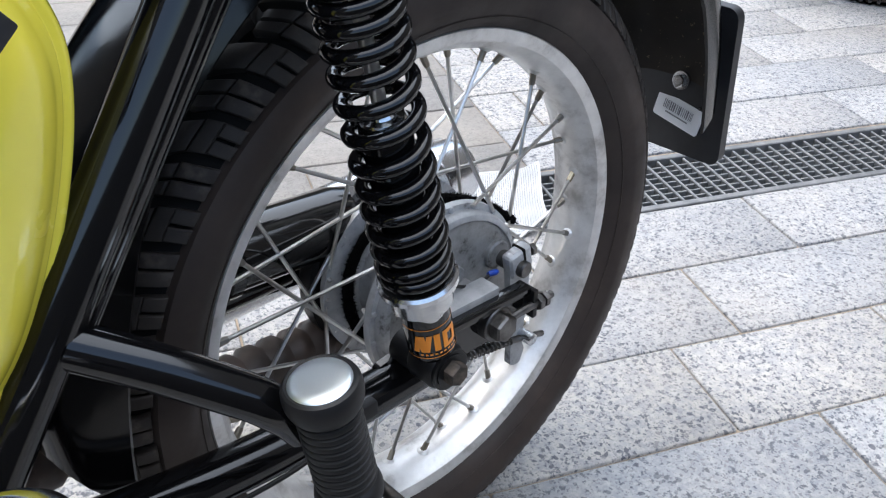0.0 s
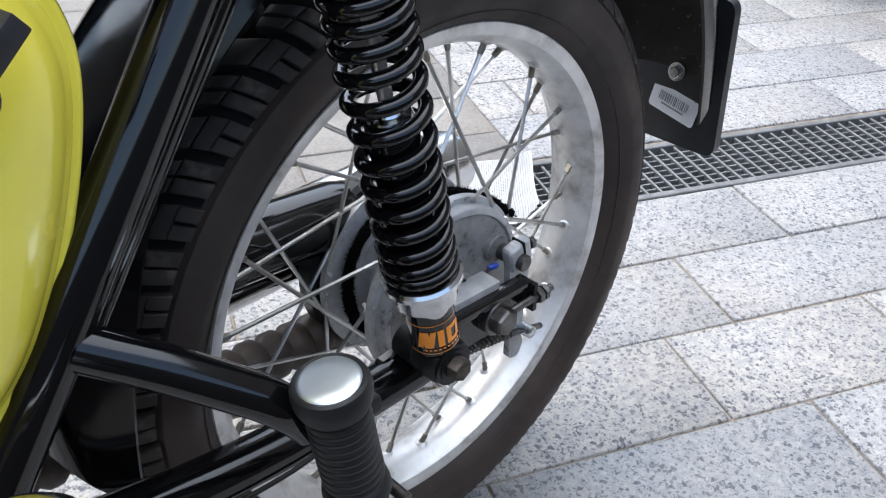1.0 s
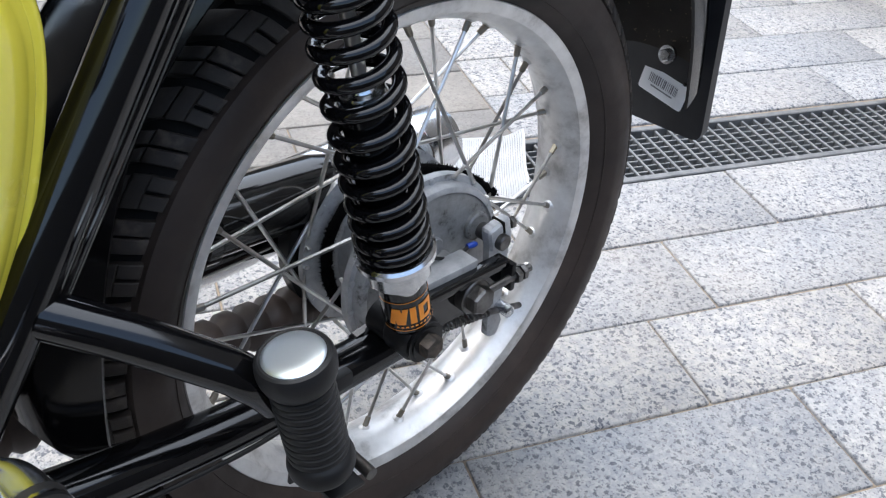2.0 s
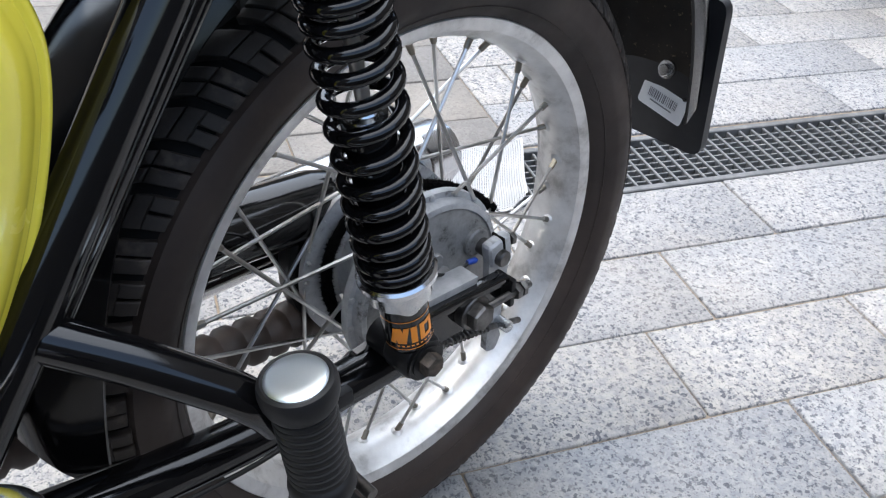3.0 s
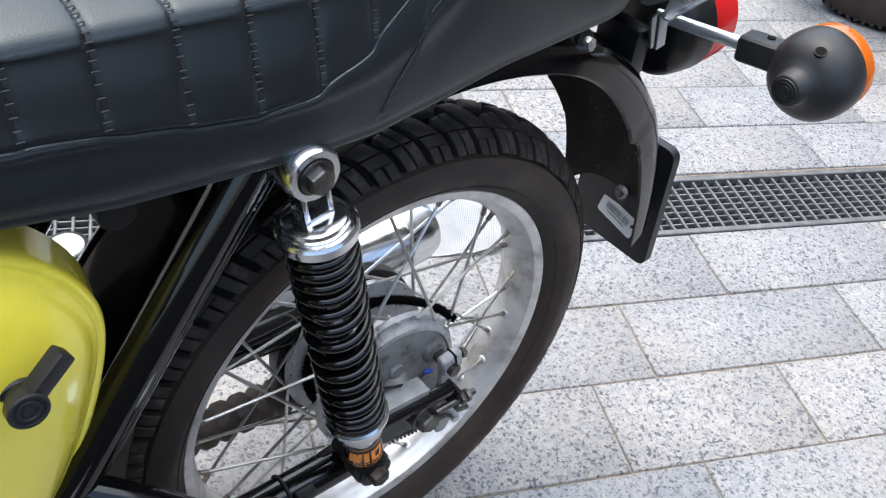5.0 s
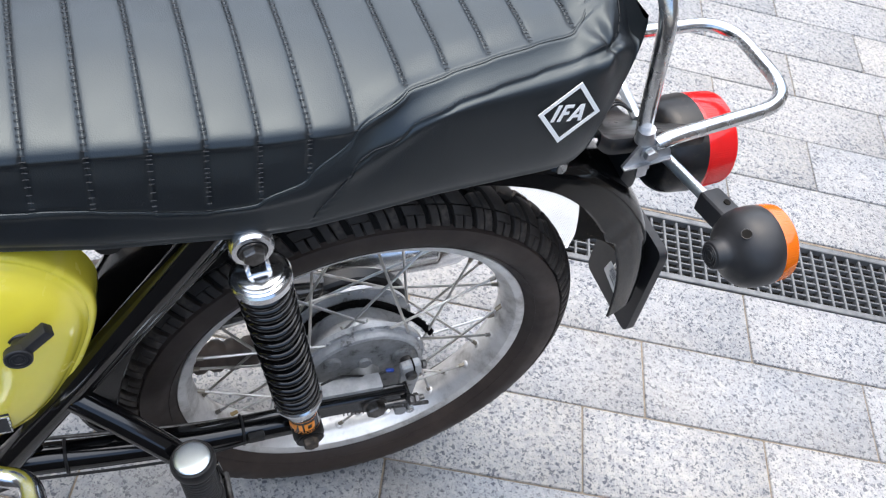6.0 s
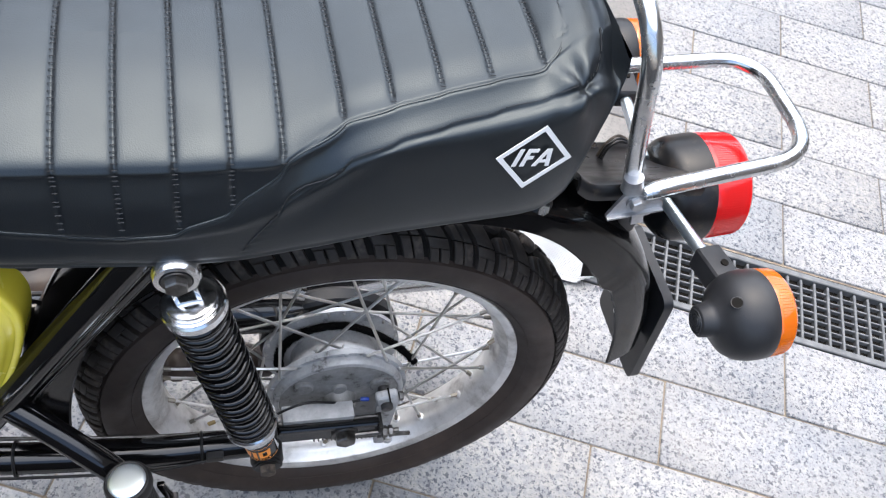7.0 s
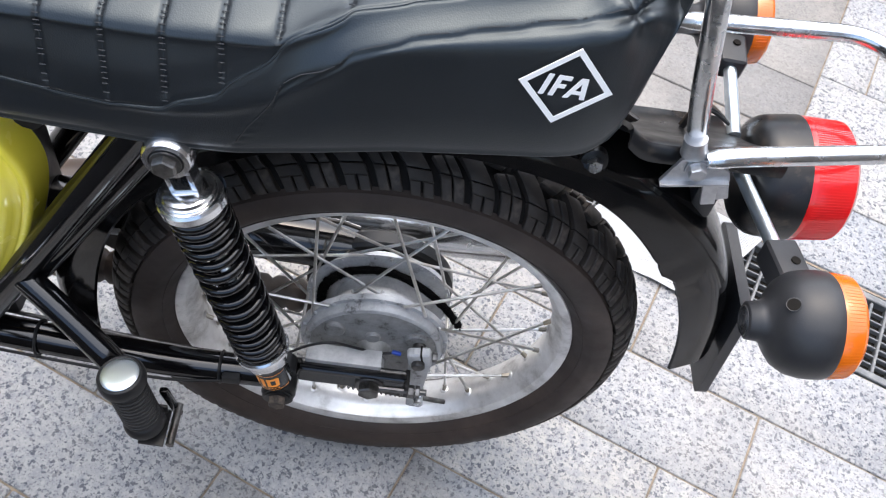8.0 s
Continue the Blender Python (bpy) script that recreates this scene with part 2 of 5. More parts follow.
M_facade = k.colour(k.ramp(k.noise(1.5, 5), [(0.3, (0.10, 0.09, 0.08)), (0.7, (0.16, 0.145, 0.13))])).bump(k.noise(40), 0.2, 0.004).m
# for the added low wall: near-black, so reflections from its side stay dark
k = Mat("reflection_blocker", (0.04, 0.04, 0.04), 0.8)
M_blocker = k.colour(k.ramp(k.noise(12, 5), [(0.3, (0.028, 0.028, 0.03)), (0.7, (0.05, 0.05, 0.053))])).bump(k.noise(90), 0.3, 0.002).m
k = Mat("dirty_underside", (0.02, 0.016, 0.013), 0.6, spec=0.3)
M_under = k.colour(k.mix(k.ramp(k.noise(210, 2), [(0.66, 0.0), (0.72, 1.0)]), k.ramp(k.noise(16, 5), [(0.3, (0.008, 0.007, 0.006)), (0.75, (0.035, 0.027, 0.020))]), (0.16, 0.12, 0.08))).bump(k.noise(120), 0.3, 0.0008).m

# ---- mesh helpers ----
AXLE = 0.2926          # height of the rear axle over the paving


def mesh_of(bm, name, smooth=True, angle=35):
    me = bpy.data.meshes.new(name)
    bmesh.ops.recalc_face_normals(bm, faces=bm.faces)
    bm.to_mesh(me)
    bm.free()
    if smooth:
        me.shade_smooth()
        me.set_sharp_from_angle(angle=radians(angle))
    return me


def part(name, bm, material, parent, label="", up=True, smooth=True, angle=35):
    """One mesh object under a thing or a part; bike parts are drawn about the axle, so they are lifted by its height."""
    if isinstance(bm, bmesh.types.BMesh):
        if up:
            bmesh.ops.translate(bm, verts=bm.verts, vec=(0, 0, AXLE))
        me = mesh_of(bm, name, smooth, angle)
    else:
        me = bm
    if material and not me.materials:
        me.materials.append(material)
    ob = new(name, me)
    ob.parent = parent
    if label:
        ob["label"] = label
    return ob


def smooth_path(pts, n=8):
    """A Catmull-Rom line through the points."""
    p = [Vector(q) for q in pts]
    if len(p) < 3:
        return p
    out = []
    for i in range(len(p) - 1):
        a, b, c, d = p[max(i - 1, 0)], p[i], p[i + 1], p[min(i + 2, len(p) - 1)]
        for j in range(n):
            t = j / n
            out.append(0.5 * (2 * b + (c - a) * t + (2 * a - 5 * b + 4 * c - d) * t * t + (3 * b - a - 3 * c + d) * t ** 3))
    out.append(p[-1])
    return out


def filleted(pts, r, n=6):
    """A polyline whose corners are rounded with radius about r."""
    p = [Vector(q) for q in pts]
    out = [p[0]]
    for a, b, c in zip(p, p[1:], p[2:]):
        u, v = (a - b), (c - b)
        d = min(r, u.length * 0.49, v.length * 0.49)
        s, e = b + u.normalized() * d, b + v.normalized() * d
        for j in range(n + 1):
            t = j / n
            out.append(s * (1 - t) ** 2 + b * 2 * t * (1 - t) + e * t * t)
    out.append(p[-1])
    return out


def tube(pts, r, seg=12, bm=None, closed=False, flat=1.0, caps=True):
    """A round bar along a line; r is a number or one radius for each point."""
    bm = bm or bmesh.new()
    p = [Vector(q) for q in pts]
    n = len(p)
    rad = r if isinstance(r, (list, tuple)) else [r] * n
    tang = []
    for i in range(n):
        a = p[(i - 1) % n] if closed else p[max(i - 1, 0)]
        b = p[(i + 1) % n] if closed else p[min(i + 1, n - 1)]
        tang.append((b - a).normalized())
    up = Vector((0, 0, 1)) if abs(tang[0].z) < 0.9 else Vector((1, 0, 0))
    nrm = (up - tang[0] * up.dot(tang[0])).normalized()
    rings = []
    for i in range(n):
        nrm = (nrm - tang[i] * nrm.dot(tang[i])).normalized()
        bi = tang[i].cross(nrm)
        rings.append([bm.verts.new(p[i] + (nrm * math.cos(a) * flat + bi * math.sin(a)) * rad[i]) for a in (math.tau * j / seg for j in range(seg))])
    m = n if closed else n - 1
    for i in range(m):
        a, b = rings[i], rings[(i + 1) % n]
        for j in range(seg):
            bm.faces.new((a[j], a[(j + 1) % seg], b[(j + 1) % seg], b[j]))
    if caps and not closed:
        bm.faces.new(rings[0][::-1])
        bm.faces.new(rings[-1])
    return bm


def axes_for(d):
    """Two vectors square to d."""
    d = Vector(d).normalized()
    u = Vector((0, 0, 1)) if abs(d.z) < 0.9 else Vector((1, 0, 0))
    u = (u - d * u.dot(d)).normalized()
    return d, u, d.cross(u)


def lathe(profile, origin, axis, seg=48, bm=None, caps=True, closed=False, turn=0.0):
    """Turn (distance along the axis, radius) pairs round the axis."""
    bm = bm or bmesh.new()
    o = Vector(origin)
    d, u, v = axes_for(axis)
    rings = []
    for a, r in profile:
        rings.append([bm.verts.new(o + d * a + (u * math.cos(w) + v * math.sin(w)) * max(r, 1e-5)) for w in (turn + math.tau * j / seg for j in range(seg))])
    pairs = list(zip(rings, rings[1:])) + ([(rings[-1], rings[0])] if closed else [])
    for a, b in pairs:
        for j in range(seg):
            bm.faces.new((a[j], a[(j + 1) % seg], b[(j + 1) % seg], b[j]))
    if caps and not closed:
        bm.faces.new(rings[0][::-1])
        bm.faces.new(rings[-1])
    return bm


def hexagon(origin, axis, r, h, bm=None, bevel=0.12):
    """A hexagonal bolt head or nut with a chamfered face."""
    return lathe([(0, r), (h * 0.82, r), (h, r * (1 - bevel))], origin, axis, 6, bm)


def box(size, m=None, bevel=0.0, bm=None, seg=2):
    """A bevelled box about the origin of the pose m."""
    b = bmesh.new()
    bmesh.ops.create_cube(b, size=1.0)
    bmesh.ops.scale(b, vec=size, verts=b.verts)
    if bevel:
        bmesh.ops.bevel(b, geom=b.edges[:], offset=bevel, segments=seg, affect="EDGES", profile=0.6)
    if m is not None:
        b.transform(m)
    if bm is None:
        return b
    me = bpy.data.meshes.new("tmp")
    b.to_mesh(me)
    b.free()
    bm.from_mesh(me)
    bpy.data.meshes.remove(me)
    return bm


def prism(outline, origin, ex, ey, depth, bm=None):
    """An outline in the plane of ex, ey, drawn out by the vector depth."""
    bm = bm or bmesh.new()
    o, ex, ey, depth = Vector(origin), Vector(ex), Vector(ey), Vector(depth)
    a = [bm.verts.new(o + ex * x + ey * y) for x, y in outline]
    b = [bm.verts.new(v.co + depth) for v in a]
    n = len(a)
    bm.faces.new(a[::-1])
    bm.faces.new(b)
    for i in range(n):
        bm.faces.new((a[i], a[(i + 1) % n], b[(i + 1) % n], b[i]))
    return bm


def rounded(points, r, n=4):
    """A closed 2D outline with rounded corners."""
    p = [Vector((*q, 0)) for q in points]
    out = []
    for i in range(len(p)):
        a, b, c = p[i - 1], p[i], p[(i + 1) % len(p)]
        u, v = a - b, c - b
        d = min(r, u.length * 0.45, v.length * 0.45)
        s, e = b + u.normalized() * d, b + v.normalized() * d
        for j in range(n + 1):
            t = j / n
            q = s * (1 - t) ** 2 + b * 2 * t * (1 - t) + e * t * t
            out.append((q.x, q.y))
    return out


def interp(table, x):
    return float(np.interp(x, [a for a, b in table], [b for a, b in table]))

# ---- setting: paving, drain, unseen added walls ----
ROW_ANGLE = radians(-24.5)
EU, EV = Vector((math.cos(ROW_ANGLE), math.sin(ROW_ANGLE), 0)), Vector((-math.sin(ROW_ANGLE), math.cos(ROW_ANGLE), 0))
TILE_L, TILE_W, GAP, SLAB = 0.418, 0.1525, 0.0032, 0.022
DRAIN_NEAR, DRAIN_FAR = 0.455, 0.622
DARK_U = 0.408

ground = new("ground", mesh_of(lathe([(0, 0.00001), (0, 400)], (0, 0, -SLAB), (0, 0, 1), 24, caps=False), "ground", False))
ground.data.materials.append(M_joint)
tagged(ground, "sandy bedding under the granite paving", "ground", kind="structure")
bm = bmesh.new()
for v0, v1 in ((-20.0, DRAIN_NEAR), (DRAIN_FAR, 24.0)):
    bm.faces.new([bm.verts.new((*(EU * u + EV * v).xy, -0.0042)) for u, v in ((-20, v0), (20, v0), (20, v1), (-20, v1))])
filling = new("joint_filling", mesh_of(bm, "joint_filling", False))
filling.data.materials.append(M_joint)
tagged(filling, "sandy filling in the joints of the paving", "ground", kind="structure")
pavement = tagged(new("pavement"), "light granite paving laid in running bond", "pavement", kind="structure")


def slab(length, width):
    """A paving slab with a worn, slightly rounded upper edge."""
    return mesh_of(box((length, width, SLAB), pose(0, 0, -SLAB / 2), 0.0018, seg=1), "granite_slab", True, 50)


SLABS = {}


def lay(u0, u1, v0, v1, dark, far_list):
    u, v = (u0 + u1) / 2, (v0 + v1) / 2
    p = EU * u + EV * v
    lo, wi = round(u1 - u0 - GAP, 4), round(v1 - v0 - GAP, 4)
    if lo < 0.02:
        return
    if not (-1.1 < p.x < 2.7 and -0.75 < p.y < 2.1):
        far_list.append((p, lo, wi, dark))
        return
    key = (lo, wi, dark)
    if key not in SLABS:
        SLABS[key] = slab(lo, wi)
        SLABS[key].materials.append(M_granite_dark if dark else M_granite)
    ob = new("granite_slab", SLABS[key])
    ob.parent = pavement
    ob.matrix_basis = pose(p.x, p.y, random.uniform(-0.0009, 0.0009), random.uniform(-0.12, 0.12), random.uniform(-0.12, 0.12), math.degrees(ROW_ANGLE) + random.uniform(-0.12, 0.12))


def paving():
    far = []
    rows = [(-0.003 + TILE_W * i, -0.003 + TILE_W * (i + 1), i) for i in range(-24, 3)]
    rows = [(a, min(b, DRAIN_NEAR), i) for a, b, i in rows]
    rows += [(DRAIN_FAR + 0.003 + 0.1545 * i, DRAIN_FAR + 0.003 + 0.1545 * (i + 1), i + 4) for i in range(24)]
    for v0, v1, i in rows:
        cuts = sorted((0.503 if i % 2 else 0.711) + TILE_L * j for j in range(-14, 14))
        if i == 0:
            cuts = sorted([0.711 + TILE_L * j for j in range(0, 14)] + [0.394 - TILE_L * j for j in range(0, 14)])
        if i > 3:
            cuts = [DARK_U] + [c for c in cuts if c > DARK_U + 0.05]
        for a, b in zip(cuts, cuts[1:]):
            lay(a, b, v0, v1, False, far)
    # the grey slabs run in rows of their own, up to a straight joint
    edges = [DRAIN_FAR + 0.003] + [0.736 + 0.155 * i for i in range(23)]
    for i, (v0, v1) in enumerate(zip(edges, edges[1:])):
        cuts = [DARK_U] + [(0.248 if i % 2 else 0.04) - TILE_L * j for j in range(13)]
        for b, a in zip(cuts, cuts[1:]):
            lay(a, b, v0, v1, True, far)
    verts, faces, stone = [], [], []
    for p, lo, wi, dark in far:
        stone += [int(dark)] * 5
        n = len(verts)
        for sx, sy, z in ((-1, -1, -0.002), (1, -1, -0.002), (1, 1, -0.002), (-1, 1, -0.002), (-1, -1, -SLAB), (1, -1, -SLAB), (1, 1, -SLAB), (-1, 1, -SLAB)):
            q = p + EU * sx * lo / 2 + EV * sy * wi / 2
            verts.append((q.x, q.y, z))
        faces += [[n + j for j in f] for f in ((0, 1, 2, 3), (0, 4, 5, 1), (1, 5, 6, 2), (2, 6, 7, 3), (3, 7, 4, 0))]
    me = bpy.data.meshes.new("granite_slabs")
    me.from_pydata(verts, [], faces)
    me.materials.append(M_granite)
    me.materials.append(M_granite_dark)
    me.polygons.foreach_set("material_index", stone)
    ob = new("granite_slabs", me)
    ob.parent = pavement
    tagged(ob, kind="stuff")


def drain():
    """Cast-iron channel grates, a metre each, over a strip dark for the channel's shade."""
    width = DRAIN_FAR - DRAIN_NEAR
    mid = (DRAIN_FAR + DRAIN_NEAR) / 2
    # shallow strip: the channel's deep shade is put into its colour
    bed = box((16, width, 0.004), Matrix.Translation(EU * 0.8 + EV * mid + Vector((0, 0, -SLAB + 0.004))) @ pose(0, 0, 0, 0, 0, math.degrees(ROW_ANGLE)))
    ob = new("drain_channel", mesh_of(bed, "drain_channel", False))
    ob.data.materials.append(M_recess_shade)
    tagged(ob, "near-black strip for the shaded depth of the drain channel", "drain", kind="structure")
    unit, rail, inner = 1.0, 0.013, width - 0.034
    rail_me = mesh_of(box((unit - 0.0008, rail, 0.017), None, 0.0015, seg=1), "edge_rail")
    end_me = mesh_of(box((0.008, inner, 0.015), None, 0.001, seg=1), "end_bar")
    cross_me = mesh_of(box((0.0052, inner, 0.013), None, 0.0012, seg=1), "cross_bar")
    long_me = mesh_of(box((unit - 0.012, 0.0034, 0.010), None, 0.0008, seg=1), "long_bar")
    for me in (rail_me, end_me, cross_me, long_me):
        me.materials.append(M_grate)
    first = tagged(new("drain_grate"), "dark cast-iron drain grate set in the paving", "drain grate", "channel drain grates")
    z = -0.0105

    def bar(name, me, x, y, dz=0.0):
        b = new(name, me)
        b.parent = first
        b.matrix_basis = pose(x, y, z + dz)
    for s in (-1, 1):
        bar("edge_rail", rail_me, 0, s * (width / 2 - 0.0095), 0.001)
        bar("end_bar", end_me, s * (unit / 2 - 0.006), 0)
    n = 38
    for i in range(1, n):
        bar("cross_bar", cross_me, -unit / 2 + 0.006 + (unit - 0.012) * i / n, 0)
    for i in range(1, 8):
        bar("long_bar", long_me, 0, -inner / 2 + inner * i / 8, -0.0012)
    start = 0.325
    for i in range(-3, 6):
        p = EU * (start + unit * (i + 0.5)) + EV * mid
        m = pose(p.x, p.y, 0, 0, 0, math.degrees(ROW_ANGLE))
        if i == -3:
            first.matrix_basis = m
        else:
            copy_thing(first, m)


def unseen_walls():
    """Plain unseen house fronts and a low dark wall, added to close off light."""
    for name, way, dist, tall in (("wall_north", EV, 14.0, 5.0), ("wall_south", -EV, 0.88, 0.64), ("wall_east", EU, 9.0, 9.0), ("wall_west", -EU, 9.0, 9.0)):
        turn = math.degrees(ROW_ANGLE) + (0 if way.dot(EU) == 0 or abs(way.dot(EU)) < 0.5 else 90)
        b = box((17.0 if abs(way.dot(EU)) > 0.5 else 24.0, 0.3, tall), Matrix.Translation(way * dist + Vector((0, 0, tall / 2 - SLAB))) @ pose(0, 0, 0, 0, 0, turn))
        ob = new(name, mesh_of(b, name, False))
        # the low wall hides the bright ground from reflections; added, never in view
        low = tall < 1.0
        ob.data.materials.append(M_blocker if low else M_facade)
        tagged(ob, "low dark wall out of view, added to darken reflections" if low else "plain dark house front out of view, added to shape the light", "wall", kind="structure")


drain()
unseen_walls()

# ---- motorcycle ----
LEAN = -2.524
bike = tagged(new("motorcycle"), "parked motorcycle with black frame, black ribbed seat and yellow side cover", "motorcycle")
bike.matrix_basis = pose(0, 0, AXLE) @ pose(0, 0, 0, LEAN) @ pose(0, 0, -AXLE)
LEFT = Vector((0, -1, 0))
MID = -0.0115          # the rear frame's middle lies a little to the left of the wheel's


def polar(angle, r, y):
    return Vector((r * math.cos(angle), y, r * math.sin(angle)))


def tyre():
    """Carcass with smooth sidewalls, carrying separate tread blocks."""
    crown, half, mid_r = 0.2865, 0.046, 0.243
    prof = [(-0.022, 0.2105), (-0.0285, 0.2165), (-0.031, 0.2185), (-0.036, 0.2225)]
    for i in range(0, 33):
        a = radians(-100 + 200 * i / 32)
        rr = (crown - 0.0075 - mid_r) if abs(a) < radians(66) else (crown - 0.003 - mid_r)
        prof.append(((half - (0.0075 if abs(a) < radians(66) else 0.0)) * math.sin(a), mid_r + (rr - (0.002 if abs(a) < radians(66) else 0.0)) * math.cos(a)))
    prof += [(0.036, 0.2225), (0.031, 0.2185), (0.0285, 0.2165), (0.022, 0.2105)]
    ob = part("tyre", lathe(prof, (0, 0, 0), (0, 1, 0), 144, caps=False), M_side, bike, "worn black road tyre with brownish sidewalls", angle=60)

    def at(theta, a, lift):
        a = radians(a)
        r = mid_r + (crown - mid_r + lift) * math.cos(a)
        return polar(theta, r, (half + lift) * math.sin(a))

    def block(bm, cs, na=3, nt=2):
        """A block between four (turn, side) corners; its top follows the crown and its rim is worn round."""
        us = [0, 0.07] + [(i + 1) / na for i in range(na - 1)] + [0.93, 1]
        vs = [0, 0.09] + [(i + 1) / nt for i in range(nt - 1)] + [0.91, 1]
        top, low = [], []
        for i, f in enumerate(us):
            tr, lr = [], []
            for j, g in enumerate(vs):
                th = (cs[0][0] * (1 - g) + cs[1][0] * g) * (1 - f) + (cs[3][0] * (1 - g) + cs[2][0] * g) * f
                si = (cs[0][1] * (1 - g) + cs[1][1] * g) * (1 - f) + (cs[3][1] * (1 - g) + cs[2][1] * g) * f
                rim = i in (0, len(us) - 1) or j in (0, len(vs) - 1)
                tr.append(bm.verts.new(at(th, si, -0.0009 if rim else 0.0)))
                lr.append(at(th, si, -0.0085))
            top.append(tr)
            low.append(lr)
        nu, nv = len(us) - 1, len(vs) - 1
        for i in range(nu):
            for j in range(nv):
                bm.faces.new((top[i][j], top[i][j + 1], top[i + 1][j + 1], top[i + 1][j]))
        loop = [(0, j) for j in range(nv)] + [(i, nv) for i in range(nu)] + [(nu, j) for j in range(nv, 0, -1)] + [(i, 0) for i in range(nu, 0, -1)]
        foot = [bm.verts.new(low[i][j]) for i, j in loop]
        m = len(loop)
        for q in range(m):
            (i, j), (i2, j2) = loop[q], loop[(q + 1) % m]
            bm.faces.new((top[i][j], top[i2][j2], foot[(q + 1) % m], foot[q]))

    # one pitch is a plain segment and a segment cut through by a sipe, 6 degrees each
    d1 = radians(1.0)

    def groove(side):
        """How far a groove has turned at that angle from the shoulder's edge to the crown's middle."""
        return interp([(-10, 6.6), (0, 5.4), (10, 4.2), (22, 2.7), (40, 1.0), (62, 0.0), (70, -0.1)], side)

    def cell(bm, s, side0, side1, a0, a1, side2=None):
        """One block from side0 up to side1; side2 is where its far corner ends, if that differs."""
        side2 = side1 if side2 is None else side2
        block(bm, [((a0 + groove(side0)) * d1, s * side0), ((a1 + groove(side0)) * d1, s * side0), ((a1 + groove(side2)) * d1, s * side2), ((a0 + groove(side1)) * d1, s * side1)], 4, 2)
        return bm

    def pitch(s):
        """The pieces of one pitch on one side: a plain pair whose inner block reaches over the crown, and a pair cut by a sipe."""
        plain = cell(bmesh.new(), s, 35.0, 48, 0.74, 5.26)
        cell(plain, s, 48.1, 66.5, 0.74, 2.77)
        yield cell(plain, s, 48.1, 66.5, 3.25, 5.26)
        yield cell(bmesh.new(), s, 33.4, -7.0, 0.86, 5.14, -3.0)
        yield cell(bmesh.new(), s, 35.8, 64.5, 6.74, 8.8)
        yield cell(bmesh.new(), s, 35.8, 64.5, 9.2, 11.26)
        yield cell(bmesh.new(), s, 34.2, 11.0, 6.86, 8.8, 13.5)
        yield cell(bmesh.new(), s, 34.2, 14.0, 9.2, 11.14, 17.0)

    # layer under the blocks, coloured for the grooves' shade
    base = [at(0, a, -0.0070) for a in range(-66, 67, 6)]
    part("tread_base", lathe([(p.y, p.x) for p in base], (0, 0, 0), (0, 1, 0), 144, caps=False), M_groove_shade, ob, "tread base, near-black for the shade in the grooves", angle=60)
    near = [mesh_of(b, "tread_block", True, 40) for b in pitch(-1)]
    for me in near:
        me.materials.append(M_tread)
    for i in range(30):
        for me in near:
            tb = new("tread_block", me)
            tb.parent = ob
            tb.matrix_basis = pose(0, 0, AXLE) @ pose(0, 0, 0, 0, -(12 * i + 9.4), 0)
    far = bmesh.new()
    for i in range(30):
        for b in pitch(1):
            me = bpy.data.meshes.new("far")
            bmesh.ops.transform(b, matrix=pose(0, 0, 0, 0, -(12 * i + 3.4), 0), verts=b.verts)
            b.to_mesh(me)
            b.free()
            far.from_mesh(me)
            bpy.data.meshes.remove(me)
    tagged(part("far_tread", far, M_tread, ob, angle=40), kind="stuff")
    # raised rings on the sidewall
    for r0 in (0.2265,):
        part("sidewall_ring", tube([polar(math.tau * i / 96, r0, -0.0385 + (r0 - 0.2255) * -0.7) for i in range(96)], 0.0005, 6, closed=True), M_side, ob)


